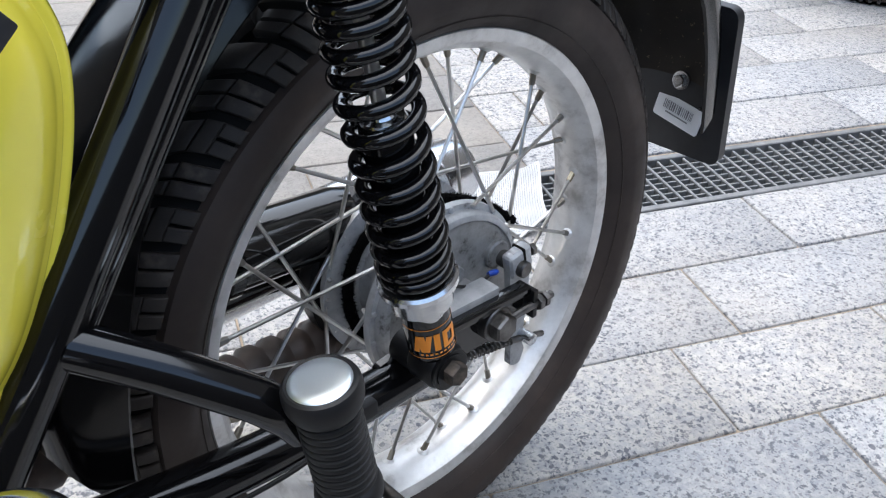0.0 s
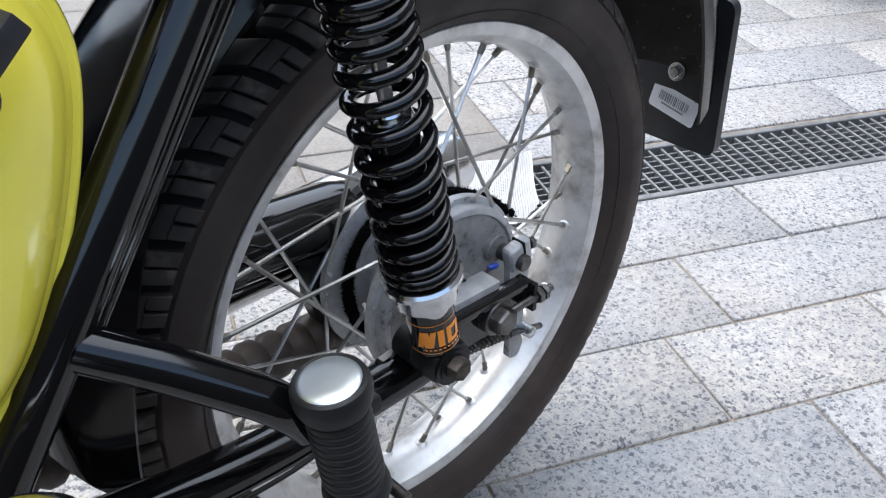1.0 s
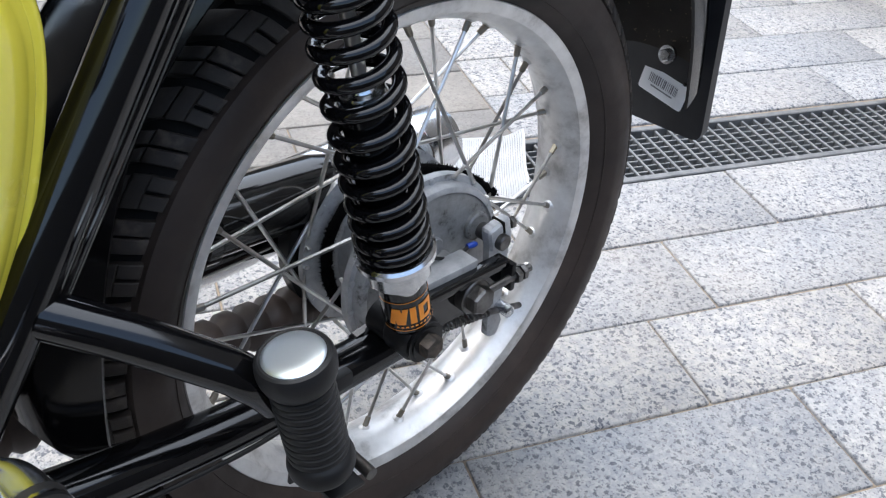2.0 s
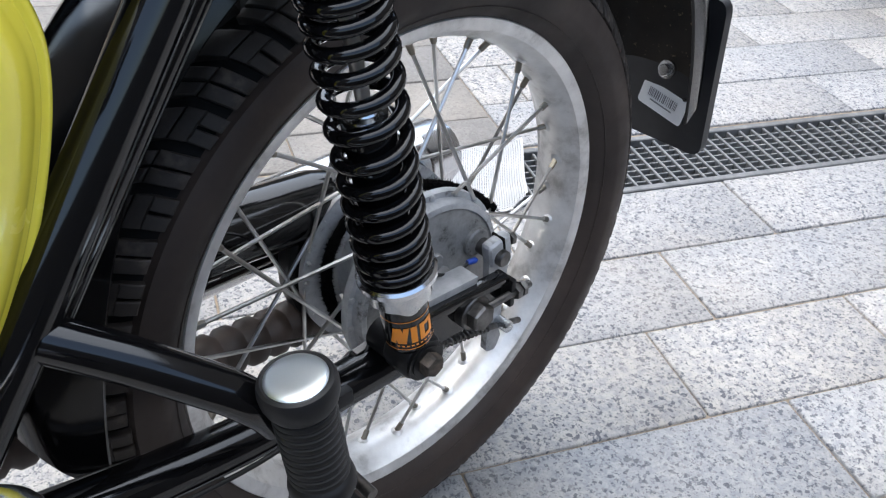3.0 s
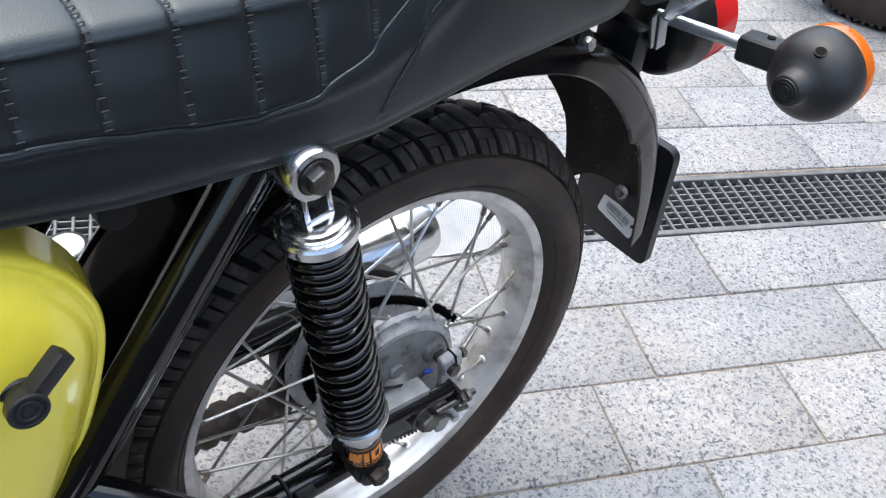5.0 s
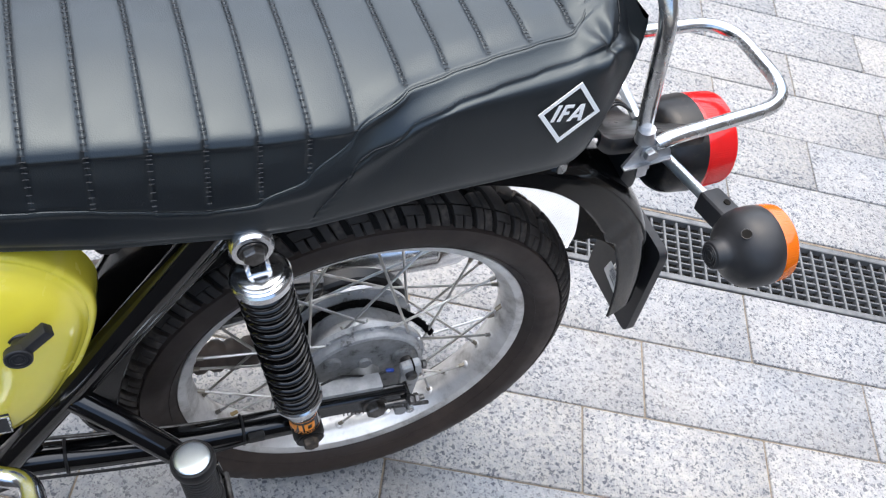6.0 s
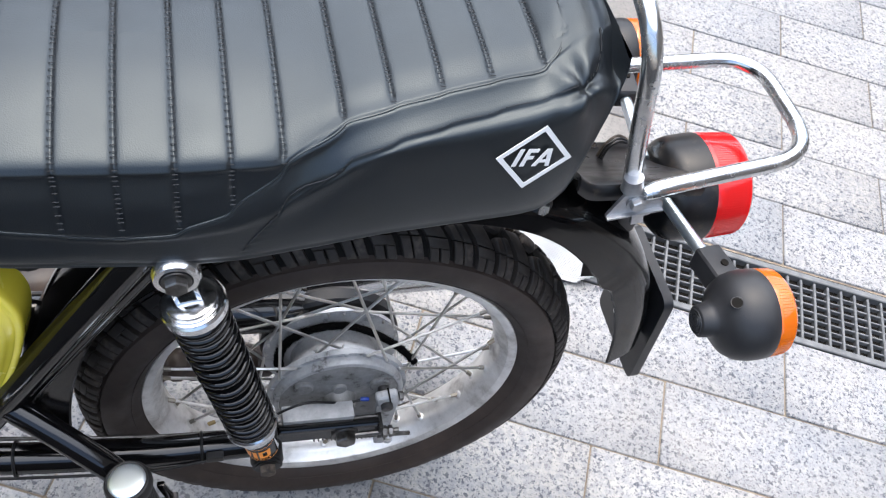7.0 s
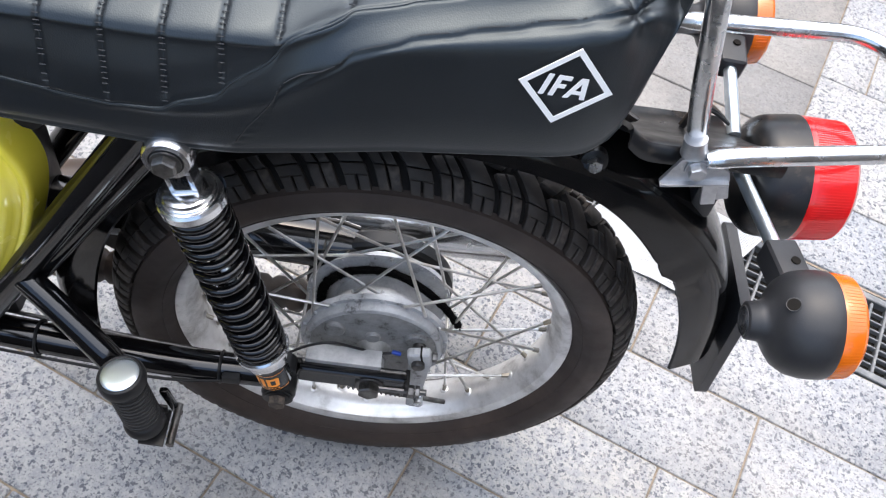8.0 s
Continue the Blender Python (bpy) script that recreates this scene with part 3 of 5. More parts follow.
def rear_wheel():
    prof = [(-0.0275, 0.2168), (-0.0292, 0.2155), (-0.0285, 0.2095), (-0.0262, 0.2055), (-0.0205, 0.2035), (-0.0165, 0.1995), (-0.010, 0.1962), (0, 0.1952),
            (0.010, 0.1962), (0.0165, 0.1995), (0.0205, 0.2035), (0.0262, 0.2055), (0.0285, 0.2095), (0.0292, 0.2155), (0.0275, 0.2168),
            (0.0245, 0.2105), (0.015, 0.2065), (0.008, 0.2), (-0.008, 0.2), (-0.015, 0.2065), (-0.0245, 0.2105)]
    rim = part("rim", lathe(prof, (0, 0, 0), (0, 1, 0), 144, closed=True), M_rim, bike, "polished alloy rim with dull blotches")
    # hub: barrel with cooling ribs, two spoke flanges
    barrel = [(-0.034, 0.060), (-0.034, 0.0805), (-0.0275, 0.081), (-0.0265, 0.072), (-0.022, 0.0685), (-0.017, 0.0675), (-0.0165, 0.063), (-0.011, 0.062), (-0.0105, 0.058),
              (-0.005, 0.057), (-0.0045, 0.0535), (0.001, 0.0525), (0.0015, 0.050), (0.0165, 0.050), (0.0205, 0.060), (0.0215, 0.0815), (0.0275, 0.081), (0.0285, 0.05)]
    hub = part("hub", lathe(barrel, (0, 0, 0), (0, 1, 0), 72), M_cast, bike, "grey cast alloy hub with cooling ribs")
    plate = part("brake_plate", lathe([(-0.040, 0.0690), (-0.0430, 0.0688), (-0.0440, 0.0660), (-0.0455, 0.020), (-0.052, 0.018), (-0.060, 0.016), (-0.060, 0.0)], (0, 0, 0), (0, 1, 0), 72), M_plate, bike, "scuffed grey alloy brake plate")
    part("plate_rim", lathe([(-0.033, 0.0755), (-0.0405, 0.0755), (-0.0436, 0.0740), (-0.0448, 0.0718), (-0.0448, 0.0696), (-0.0425, 0.0686), (-0.033, 0.0686)], (0, 0, 0), (0, 1, 0), 72, closed=True), M_cast, plate, "worn bright rim")
    for c in ((0.045, 0.026, 0.013), (-0.002, 0.026, 0.0085), (-0.043, 0.034, 0.0115)):
        part("plate_boss", lathe([(0, c[2]), (0.0038, c[2] * 0.98), (0.005, c[2] * 0.86)], (c[0], -0.044, c[1]), LEFT, 20), M_plate, hub)
    # spokes and nipples: pairs that lean forward and back by turns
    for i in range(36):
        th = radians(10 * i)
        left = i % 2 == 1
        sign = 1 if (i // 2) % 2 else -1
        y_hub, y_rim = (-0.031, -0.0045) if left else (0.0255, 0.0045)
        out = 0.0045 * (1 if (i // 4) % 2 else -1)
        a = polar(th + sign * radians(40 if left else 62), 0.0785, y_hub + (out if left else 0.4 * out))
        b = polar(th, 0.1975, y_rim)
        d = (b - a).normalized()
        part("spoke", tube([a - d * 0.003 + Vector((0, 0.006 if left else -0.006, 0)), a, a + (b - a) * 0.5, b], 0.00175, 7), M_spoke, rim)
        part("nipple", lathe([(-0.0125, 0.0021), (-0.0112, 0.0027), (-0.004, 0.0028), (-0.002, 0.0038), (0.002, 0.004)], b, d, 8), M_nipple, rim)
        # pressed seat in the rim's bed
        part("nipple_seat", lathe([(-0.0030, 0.0), (-0.0029, 0.0022), (-0.0021, 0.0044), (-0.0007, 0.0062), (0.001, 0.0076), (0.003, 0.0088)], polar(th, 0.1966, y_rim), polar(th, 1, 0), 16), M_rim, rim)
    for i in range(18):
        th = radians(20 * i + 7)
        part("flange_rivet", lathe([(0, 0.003), (0.0012, 0.0028), (0.002, 0.0015)], polar(th, 0.0775, -0.034), LEFT, 8), M_cast, hub)
    # plush cleaning ring that hangs loose round the barrel
    bm = bmesh.new()
    pts = []
    for i in range(60):
        a = radians(18 + 215 * i / 59)
        loose = max(0.0, 1 - i / 17) ** 1.4
        r = 0.0655 + 0.0016 * math.sin(3 * a + 1) + 0.027 * loose
        pts.append(polar(a, r, 0.0130 - 0.0365 * loose - 0.003 * max(0.0, (i - 38) / 22)))
    tube(pts, [0.0044 + 0.0013 * noise.noise(Vector((i * 0.7, 0, 0))) for i in range(60)], 10, bm)
    rnd = random.Random(4)
    for i in range(5200):
        j = rnd.randrange(59)
        c, d2 = pts[j], (pts[j + 1] - pts[j])
        c = c + d2 * rnd.random()
        n = Vector((rnd.gauss(0, 1), rnd.gauss(0, 1), rnd.gauss(0, 1))).normalized()
        s = n.cross(d2).normalized() * 0.0007
        q = c + n * 0.0042
        vs = [bm.verts.new(q - s), bm.verts.new(q + s), bm.verts.new(q + n * rnd.uniform(0.0012, 0.0036))]
        bm.faces.new(vs)
    part("cleaning_ring", bm, M_plush, bike, "fuzzy black plush strip laid round the hub", smooth=False)


def shock(side):
    """Coil-over damper between the frame and the swinging arm."""
    sy = -side
    top, low = Vector((-0.1602, 0.1168 * sy, 0.3665)), Vector((-0.0895, 0.1172 * sy, 0.0320))
    d = (low - top).normalized()
    y_out = Vector((0, sy, 0))
    body = part("shock_absorber", lathe([(0.150, 0.0095), (0.152, 0.0135), (0.158, 0.015), (0.27, 0.015), (0.280, 0.0165), (0.324, 0.0165), (0.329, 0.0145)], top, d, 32), M_enamel, bike, "coil-over shock absorber with black spring and chrome caps")
    part("damper_rod", lathe([(0.04, 0.0043), (0.152, 0.0043)], top, d, 20), M_spoke, body)
    part("rod_seal", lathe([(0.1435, 0.0065), (0.146, 0.008), (0.1465, 0.0125), (0.1515, 0.0146), (0.157, 0.0153)], top, d, 28), M_chrome, body)
    # eye, window of the clevis, caps
    eye = lathe([(-0.0125, 0.0125), (-0.0125, 0.0165), (-0.0095, 0.0185), (0.0095, 0.0185), (0.0125, 0.0165), (0.0125, 0.0125)], top, (0, 1, 0), 36, closed=True)
    part("top_eye", eye, M_chrome, body, "chrome eye")
    part("rubber_bush", lathe([(-0.0115, 0.0132), (-0.0125, 0.0105), (0.0125, 0.0105), (0.0115, 0.0132)], top, (0, 1, 0), 28), M_rubber, body)
    bolt = lathe([(0, 0.0112), (0.0015, 0.0112)], top + y_out * 0.0128, y_out, 28)
    hexagon(top + y_out * 0.0143, y_out, 0.0092, 0.0065, bm=bolt)
    part("mount_bolt", bolt, M_steel, body)
    part("mount_stud", lathe([(-0.05, 0.0075), (0.0125, 0.0075)], top, y_out, 16), M_satin, body)
    _, u, v = axes_for(d)
    wx = (Vector((1, 0, 0)) - d * d.x).normalized()
    wy = d.cross(wx)
    bm = bmesh.new()
    basis = Matrix((wx, wy, d)).transposed().to_4x4()
    at = lambda x, y, s: Matrix.Translation(top + wx * x + wy * y + d * s) @ basis
    for x in (-0.0085, 0.0085):
        box((0.0038, 0.015, 0.022), at(x, 0, 0.0275), 0.0008, bm)
    box((0.0208, 0.015, 0.005), at(0, 0, 0.0175), 0.0008, bm)
    box((0.0208, 0.015, 0.005), at(0, 0, 0.0375), 0.0008, bm)
    part("clevis", bm, M_chrome, body, "chrome clevis with a window")
    part("top_cap", lathe([(0.0385, 0.009), (0.039, 0.0175), (0.0405, 0.0203), (0.0435, 0.0208), (0.044, 0.0218), (0.0462, 0.0218), (0.0468, 0.0238), (0.0462, 0.0255), (0.048, 0.0268), (0.0545, 0.0268), (0.0555, 0.0255), (0.0555, 0.012)], top, d, 48), M_chrome, body, "stepped chrome spring cap")
    # spring
    rw, rm = 0.0044, 0.0205
    drop = [(0.3, 0.0595), (1, 0.0668), (2, 0.0767), (3, 0.0882), (4, 0.1016), (5, 0.1164), (6, 0.1337), (7, 0.1519), (8, 0.1714), (9, 0.189), (10, 0.2045), (11, 0.2205), (12, 0.2355), (13, 0.2480), (13.6, 0.2545), (14.7, 0.2575)]
    pts = []
    for i in range(401):
        w = 0.3 + 14.3 * i / 400
        s = sum(interp(drop, w + e) for e in (-0.3, -0.15, 0, 0.15, 0.3)) / 5
        a = math.tau * w + math.pi
        pts.append(top + d * s + (wx * math.cos(a) + wy * math.sin(a)) * rm)
    part("spring", tube(pts, rw, 12), M_gloss, body, "glossy black coil spring")
    part("bottom_cap", lathe([(0.261, 0.015), (0.262, 0.0245), (0.264, 0.0262), (0.2675, 0.0262), (0.269, 0.0235), (0.270, 0.021), (0.271, 0.0205)], top, d, 48), M_chrome, body)
    # scalloped preload collar
    bm = bmesh.new()
    seg = 60
    ring = []
    for s, r in ((0.2695, 0.0205), (0.284, 0.0205), (0.284, 0.0185), (0.2695, 0.0185)):
        ring.append([bm.verts.new(top + d * (s + (0.0035 * max(0, math.sin(4 * a)) if s > 0.28 else 0)) + (wx * math.cos(a) + wy * math.sin(a)) * r) for a in (math.tau * j / seg for j in range(seg))])
    for a, b in zip(ring, ring[1:]):
        for j in range(seg):
            bm.faces.new((a[j], a[(j + 1) % seg], b[(j + 1) % seg], b[j]))
    part("preload_collar", bm, M_zinc, body, "bright scalloped preload collar")
    # orange lettering band on the lower tube, drawn as plain slanting shapes
    bm = bmesh.new()
    R = 0.0168

    def patch(a0, a1, s_lo, s_hi, slant=0.0):
        rows = []
        for s, sh in ((s_lo, -slant), (s_hi, slant)):
            rows.append([bm.verts.new(top + d * s + (wx * math.cos(a + sh) + wy * math.sin(a + sh)) * R) for a in np.linspace(a0, a1, 25)])
        for j in range(24):
            bm.faces.new((rows[0][j], rows[0][j + 1], rows[1][j + 1], rows[1][j]))
    front = math.atan2((Vector((-0.45, sy, 0.3))).dot(wy), (Vector((-0.45, sy, 0.3))).dot(wx))
    c = front
    for s_line in (0.2965, 0.3218):
        patch(c - 1.5, c + 1.5, s_line, s_line + 0.0006)
    hand = -1 if side > 0 else 1
    for a0, a1, s_lo, s_hi, sl in ((-0.95, -0.72, 0.302, 0.3165, 0.0), (-0.80, -0.45, 0.302, 0.3165, 0.16), (-0.52, -0.29, 0.302, 0.3165, 0.0), (-0.16, 0.1, 0.302, 0.3165, 0.08),
                                   (0.22, 0.45, 0.302, 0.3165, 0.08), (0.4, 0.85, 0.302, 0.3055, 0.0), (0.4, 0.85, 0.313, 0.3165, 0.0), (0.72, 0.95, 0.303, 0.3155, 0.05)):
        patch(c + a0 * hand, c + a1 * hand, s_lo, s_hi, (sl - 0.10) * hand)
    for i in range(9):
        patch(c - 0.85 + 0.19 * i, c - 0.85 + 0.19 * i + 0.11, 0.3182, 0.3196)
    part("label_band", bm, M_orange, body, "orange printed band")
    # lower eye and bolt
    part("bottom_eye", lathe([(-0.012, 0.011), (-0.012, 0.0155), (-0.009, 0.0172), (0.009, 0.0172), (0.012, 0.0155), (0.012, 0.011)], low, (0, 1, 0), 32, closed=True), M_satin, body)
    bm = lathe([(0.008, 0.0135), (0.0125, 0.0135), (0.0128, 0.0155), (0.0145, 0.0155), (0.0146, 0.0125), (0.0158, 0.0125)], low, y_out, 28)
    part("washer", bm, M_satin, body)
    part("bottom_bolt", hexagon(low + y_out * 0.0158, y_out, 0.0088, 0.008), M_rust, body)
    part("lower_stud", lathe([(-0.03, 0.008), (0.012, 0.008)], low, y_out, 16), M_satin, body)


def frame_tubes():
    for s in (-1, 1):
        y = 0.099 * s
        pts = [(-0.147, y, 0.425), (-0.182, y, 0.372), (-0.246, y, 0.274), (-0.312, y, 0.172), (-0.362, y, 0.096), (-0.424, y, 0.0), (-0.46, y, -0.05)]
        part("rear_stay", tube(smooth_path(pts), 0.0145, 18), M_enamel, bike, "glossy black frame tube")
        # pressed gusset behind the stay
        g = [(-0.135, 0.405), (-0.15, 0.352), (-0.19, 0.318), (-0.262, 0.215), (-0.285, 0.19), (-0.27, 0.225), (-0.205, 0.33)]
        part("gusset", prism(g, (0, y - 0.012 * s, 0), (1, 0, 0), (0, 0, 1), (0, -0.004 * s, 0)), M_enamel, bike)
        inner = [(-0.148, y - 0.010 * s, 0.385), (-0.172, y - 0.010 * s, 0.350), (-0.235, y - 0.010 * s, 0.258), (-0.303, y - 0.008 * s, 0.158)]
        part("inner_stay", tube(smooth_path(inner), 0.0105, 14), M_enamel, bike)
        part("seat_rail", tube([(-0.5, y * 0.9, 0.36), (-0.3, y * 0.9, 0.385), (0.12, y * 0.62, 0.40)], 0.011, 12), M_enamel, bike)
        # footrest loop
        loop = filleted([(-0.314, 0.103 * s, 0.158), (-0.282, 0.1205 * s, 0.1375), (-0.2345, 0.1475 * s, 0.1015), (-0.2215, 0.1500 * s, 0.074)], 0.03)
        strap = tube(smooth_path([(-0.2215, 0.1510 * s, 0.082), (-0.2165, 0.1525 * s, 0.055), (-0.2085, 0.1520 * s, 0.025), (-0.205, 0.1520 * s, 0.006)], 5), 0.0062, 10, flat=0.42)
        part("footrest_strap", strap, M_enamel, bike, "flat black strap under the footrest")
        part("footrest_loop", tube(loop, [0.0126] * (len(loop) - 4) + [0.0122, 0.0116, 0.0106, 0.0085], 18), M_enamel, bike, "bent black tube that carries the folded footrest")
    part("cross_tube", tube([(-0.265, -0.1, 0.362), (-0.265, 0.1, 0.362)], 0.011, 12), M_satin, bike)
    part("battery_carrier", box((0.05, 0.16, 0.34), pose(-0.375, 0, 0.22), 0.008), M_satin, bike, "black box behind the side cover")
    part("lower_cross_tube", tube([(-0.40, -0.11, 0.035), (-0.40, 0.11, 0.035)], 0.017, 14), M_satin, bike)


def swing_arm():
    for s in (-1, 1):
        y = 0.088 * s
        pts = [(-0.44, y, 0.045), (-0.36, y, 0.030), (-0.28, y, 0.015), (-0.2, y, 0.004), (-0.12, y, 0.002), (-0.075, y, 0.002)]
        arm = part("swinging_arm", tube(smooth_path(pts, 5), 0.0162, 20), M_enamel, bike, "glossy black swinging arm")
        plate = rounded([(-0.115, 0.018), (-0.07, 0.0235), (0.036, 0.0185), (0.039, -0.010), (0.02, -0.018), (-0.06, -0.016), (-0.11, -0.01)], 0.005)
        part("fork_end", prism(plate, (0, y - 0.0095 * s, 0), (1, 0, 0), (0, 0, 1), (0, 0.006 * s, 0)), M_enamel, arm)
        part("fork_lip", box((0.114, 0.014, 0.0085), pose(-0.018, y - 0.0025 * s, 0.0185, 0, 2.4), 0.0036, seg=3), M_enamel, arm)
        part("shock_lug", lathe([(-0.004, 0.0135), (0.018, 0.0135), (0.0195, 0.012)], (-0.0895, y, 0.028), (0, s, 0), 24), M_satin, arm)
        ny = y + 0.0025 * s
        nut = lathe([(-0.007, 0.0152), (0.002, 0.0152), (0.003, 0.0142)], (0, ny, 0.0025), (0, s, 0), 28)
        hexagon((0, ny + 0.003 * s, 0.0025), (0, s, 0), 0.0120, 0.0095, nut)
        part("axle_nut", nut, M_steel, arm, "weathered hexagonal axle nut")
        # chain tensioner
        part("tensioner_plate", box((0.005, 0.02, 0.026), pose(0.0395, y - 0.002 * s, 0.004), 0.001), M_satin, arm)
        part("tensioner_screw", tube([(-0.0, y + 0.006 * s, 0.003), (0.061, y + 0.006 * s, 0.003)], 0.0034, 10), M_steel, arm)
        part("tensioner_nut", hexagon((0.042, y + 0.006 * s, 0.003), (1, 0, 0), 0.0068, 0.006), M_steel, arm)
        part("tensioner_nut", hexagon((0.0492, y + 0.006 * s, 0.003), (1, 0, 0), 0.0068, 0.005), M_steel, arm)
    part("axle", tube([(0, -0.098, 0), (0, 0.098, 0)], 0.0075, 14), M_steel, bike)
    part("spacer", lathe([(0.03, 0.0135), (0.079, 0.0135)], (0, 0, 0), LEFT, 20), M_cast, bike)


def brake_linkage():
    part("anchor_bar", box((0.079, 0.02, 0.017), pose(-0.0295, -0.0735, 0.021, 0, 2), 0.0015), M_cast, bike, "grey alloy brake anchor bar")
    lever = prism(rounded([(-0.010, 0.014), (0.011, 0.014), (0.012, -0.012), (0.008, -0.084), (0.012, -0.092), (0.006, -0.106), (-0.006, -0.103), (-0.006, -0.084), (-0.012, -0.01)], 0.004), (0.0505, -0.062, 0.024), (1, 0, 0), (0, 0, 1), (0, -0.0065, 0))
    lv = part("brake_lever", lever, M_cast, bike, "cast alloy brake lever with pinch bolt")
    part("pinch_clamp", box((0.026, 0.012, 0.024), pose(0.050, -0.065, 0.0265, 0, -12), 0.005, seg=3), M_cast, lv)
    part("pinch_bolt", hexagon((0.063, -0.066, 0.031), (1, 0, 0), 0.0055, 0.005), M_steel, lv)
    part("cam_spindle", lathe([(-0.02, 0.0072), (0.013, 0.0072), (0.014, 0.006)], (0.049, -0.0625, 0.022), LEFT, 16), M_steel, lv)
    # near-black sliver drawn for the shade in the clamp's slit
    part("slit_shade", box((0.002, 0.0128, 0.012), pose(0.0515, -0.0652, 0.0335, 0, -12)), M_recess_shade, lv)
    part("trunnion", lathe([(-0.009, 0.0055), (0.012, 0.0055), (0.013, 0.004)], (0.0565, -0.07, -0.049), LEFT, 16), M_zinc, lv)
    part("brake_rod", tube([(-0.02, -0.078, -0.026), (0.03, -0.075, -0.041), (0.088, -0.066, -0.067)], 0.0029, 10), M_steel, bike)
    sp = []
    for i in range(180):
        w = i / 180
        c = Vector((-0.035, -0.079, -0.022)).lerp(Vector((0.038, -0.073, -0.043)), w)
        a = math.tau * 14 * w
        sp.append(c + Vector((0, math.cos(a), math.sin(a))) * 0.0046)
    part("return_spring", tube(sp, 0.0009, 6), M_steel, bike)
    wire = smooth_path([(-0.105, -0.085, 0.016), (-0.075, -0.078, 0.041), (-0.045, -0.074, 0.052), (-0.018, -0.066, 0.033), (0.004, -0.063, 0.022), (0.024, -0.0615, 0.024)], 8)
    part("brake_light_wire", tube(wire, 0.0015, 8), M_rubber, bike, "thin black wire")
    part("wire_connector", lathe([(-0.003, 0.002), (0.0, 0.0026), (0.005, 0.0026), (0.007, 0.0018)], (0.023, -0.0615, 0.024), (0.9, -0.1, -0.1), 14), M_blue, bike, "blue plastic connector")
    part("cable_strap", tube([Vector((-0.155, -0.088, 0.003)) + Vector((0.0, 0.0166 * math.cos(a), 0.0166 * math.sin(a))) for a in (math.tau * i / 20 for i in range(20))], 0.0016, 6, closed=True), M_rubber, bike)
    part("clip", box((0.018, 0.008, 0.012), pose(-0.142, -0.104, 0.010), 0.002), M_rubber, bike)
    rod = [(-0.44, -0.102, 0.032), (-0.33, -0.103, 0.010), (-0.26, -0.105, 0.001), (-0.2, -0.106, -0.002), (-0.145, -0.105, 0.006)]
    part("brake_light_wire", tube(smooth_path(rod), 0.0017, 8), M_rubber, bike, "thin black wire")
    part("brake_pull_rod", tube(smooth_path([(-0.47, -0.067, 0.058), (-0.33, -0.067, 0.026), (-0.21, -0.067, 0.0), (-0.13, -0.067, -0.009), (-0.05, -0.072, -0.020)], 6), 0.0022, 8), M_steel, bike, "thin grey steel brake rod")
    part("cable_tie", tube([Vector((-0.335, -0.0885, 0.0255)) + Vector((0.0, 0.018 * math.cos(a), 0.0175 * math.sin(a))) for a in (math.tau * i / 20 for i in range(20))], 0.0016, 6, closed=True), M_rubber, bike)


def footrest(side):
    sy = -side
    top, low = Vector((-0.2202, 0.1703 * sy, 0.1268)), Vector((-0.206, 0.1745 * sy, 0.022))
    d = (low - top).normalized()
    L = (low - top).length
    prof = [(0.004, 0.0165), (0.0032, 0.0186), (0.0042, 0.0201), (0.0068, 0.0212), (0.0105, 0.0216), (0.0148, 0.0212), (0.0185, 0.0201), (0.0212, 0.0186), (0.0225, 0.0170)]
    n = 10
    for i in range(n):
        a = 0.0235 + (0.078 - 0.0235) * i / n
        h = (0.078 - 0.0235) / n
        prof += [(a, 0.0150), (a + h * 0.2, 0.0174), (a + h * 0.5, 0.0179), (a + h * 0.74, 0.0176), (a + h * 0.9, 0.0150)]
    prof += [(0.0795, 0.0176), (0.082, 0.0190), (0.0855, 0.0197), (0.0895, 0.0194), (0.0925, 0.0182), (0.094, 0.0165), (0.094, 0.0)]
    peg = part("footrest", lathe(prof, top, d, 40), M_rubber, bike, "folded passenger footrest with ribbed rubber and bright end cap", angle=30)
    part("end_cap", lathe([(0.0016, 0.0), (0.0017, 0.009), (0.0021, 0.0145), (0.003, 0.0165), (0.0042, 0.0174), (0.006, 0.0174)], top, d, 40), M_cap, peg, "bright domed metal end cap")
    part("hinge_plate", box((0.024, 0.003, 0.030), pose(low.x + 0.001, low.y - 0.0205 * sy, low.z + 0.001, -4 * sy, 6), 0.001), M_satin, peg)
    part("hinge_yoke", box((0.024, 0.038, 0.003), pose(low.x + 0.004, low.y - 0.004 * sy, low.z - 0.001, 0, 6), 0.001), M_satin, peg)
    part("hinge_pin", tube([(low.x + 0.022, low.y - 0.03 * sy, low.z + 0.0), (low.x + 0.022, low.y + 0.014 * sy, low.z + 0.0)], 0.004, 12), M_steel, peg)
    part("stop_plate", box((0.008, 0.006, 0.05), pose(-0.19, 0.148 * sy, 0.033, 0, -12), 0.002), M_enamel, peg)


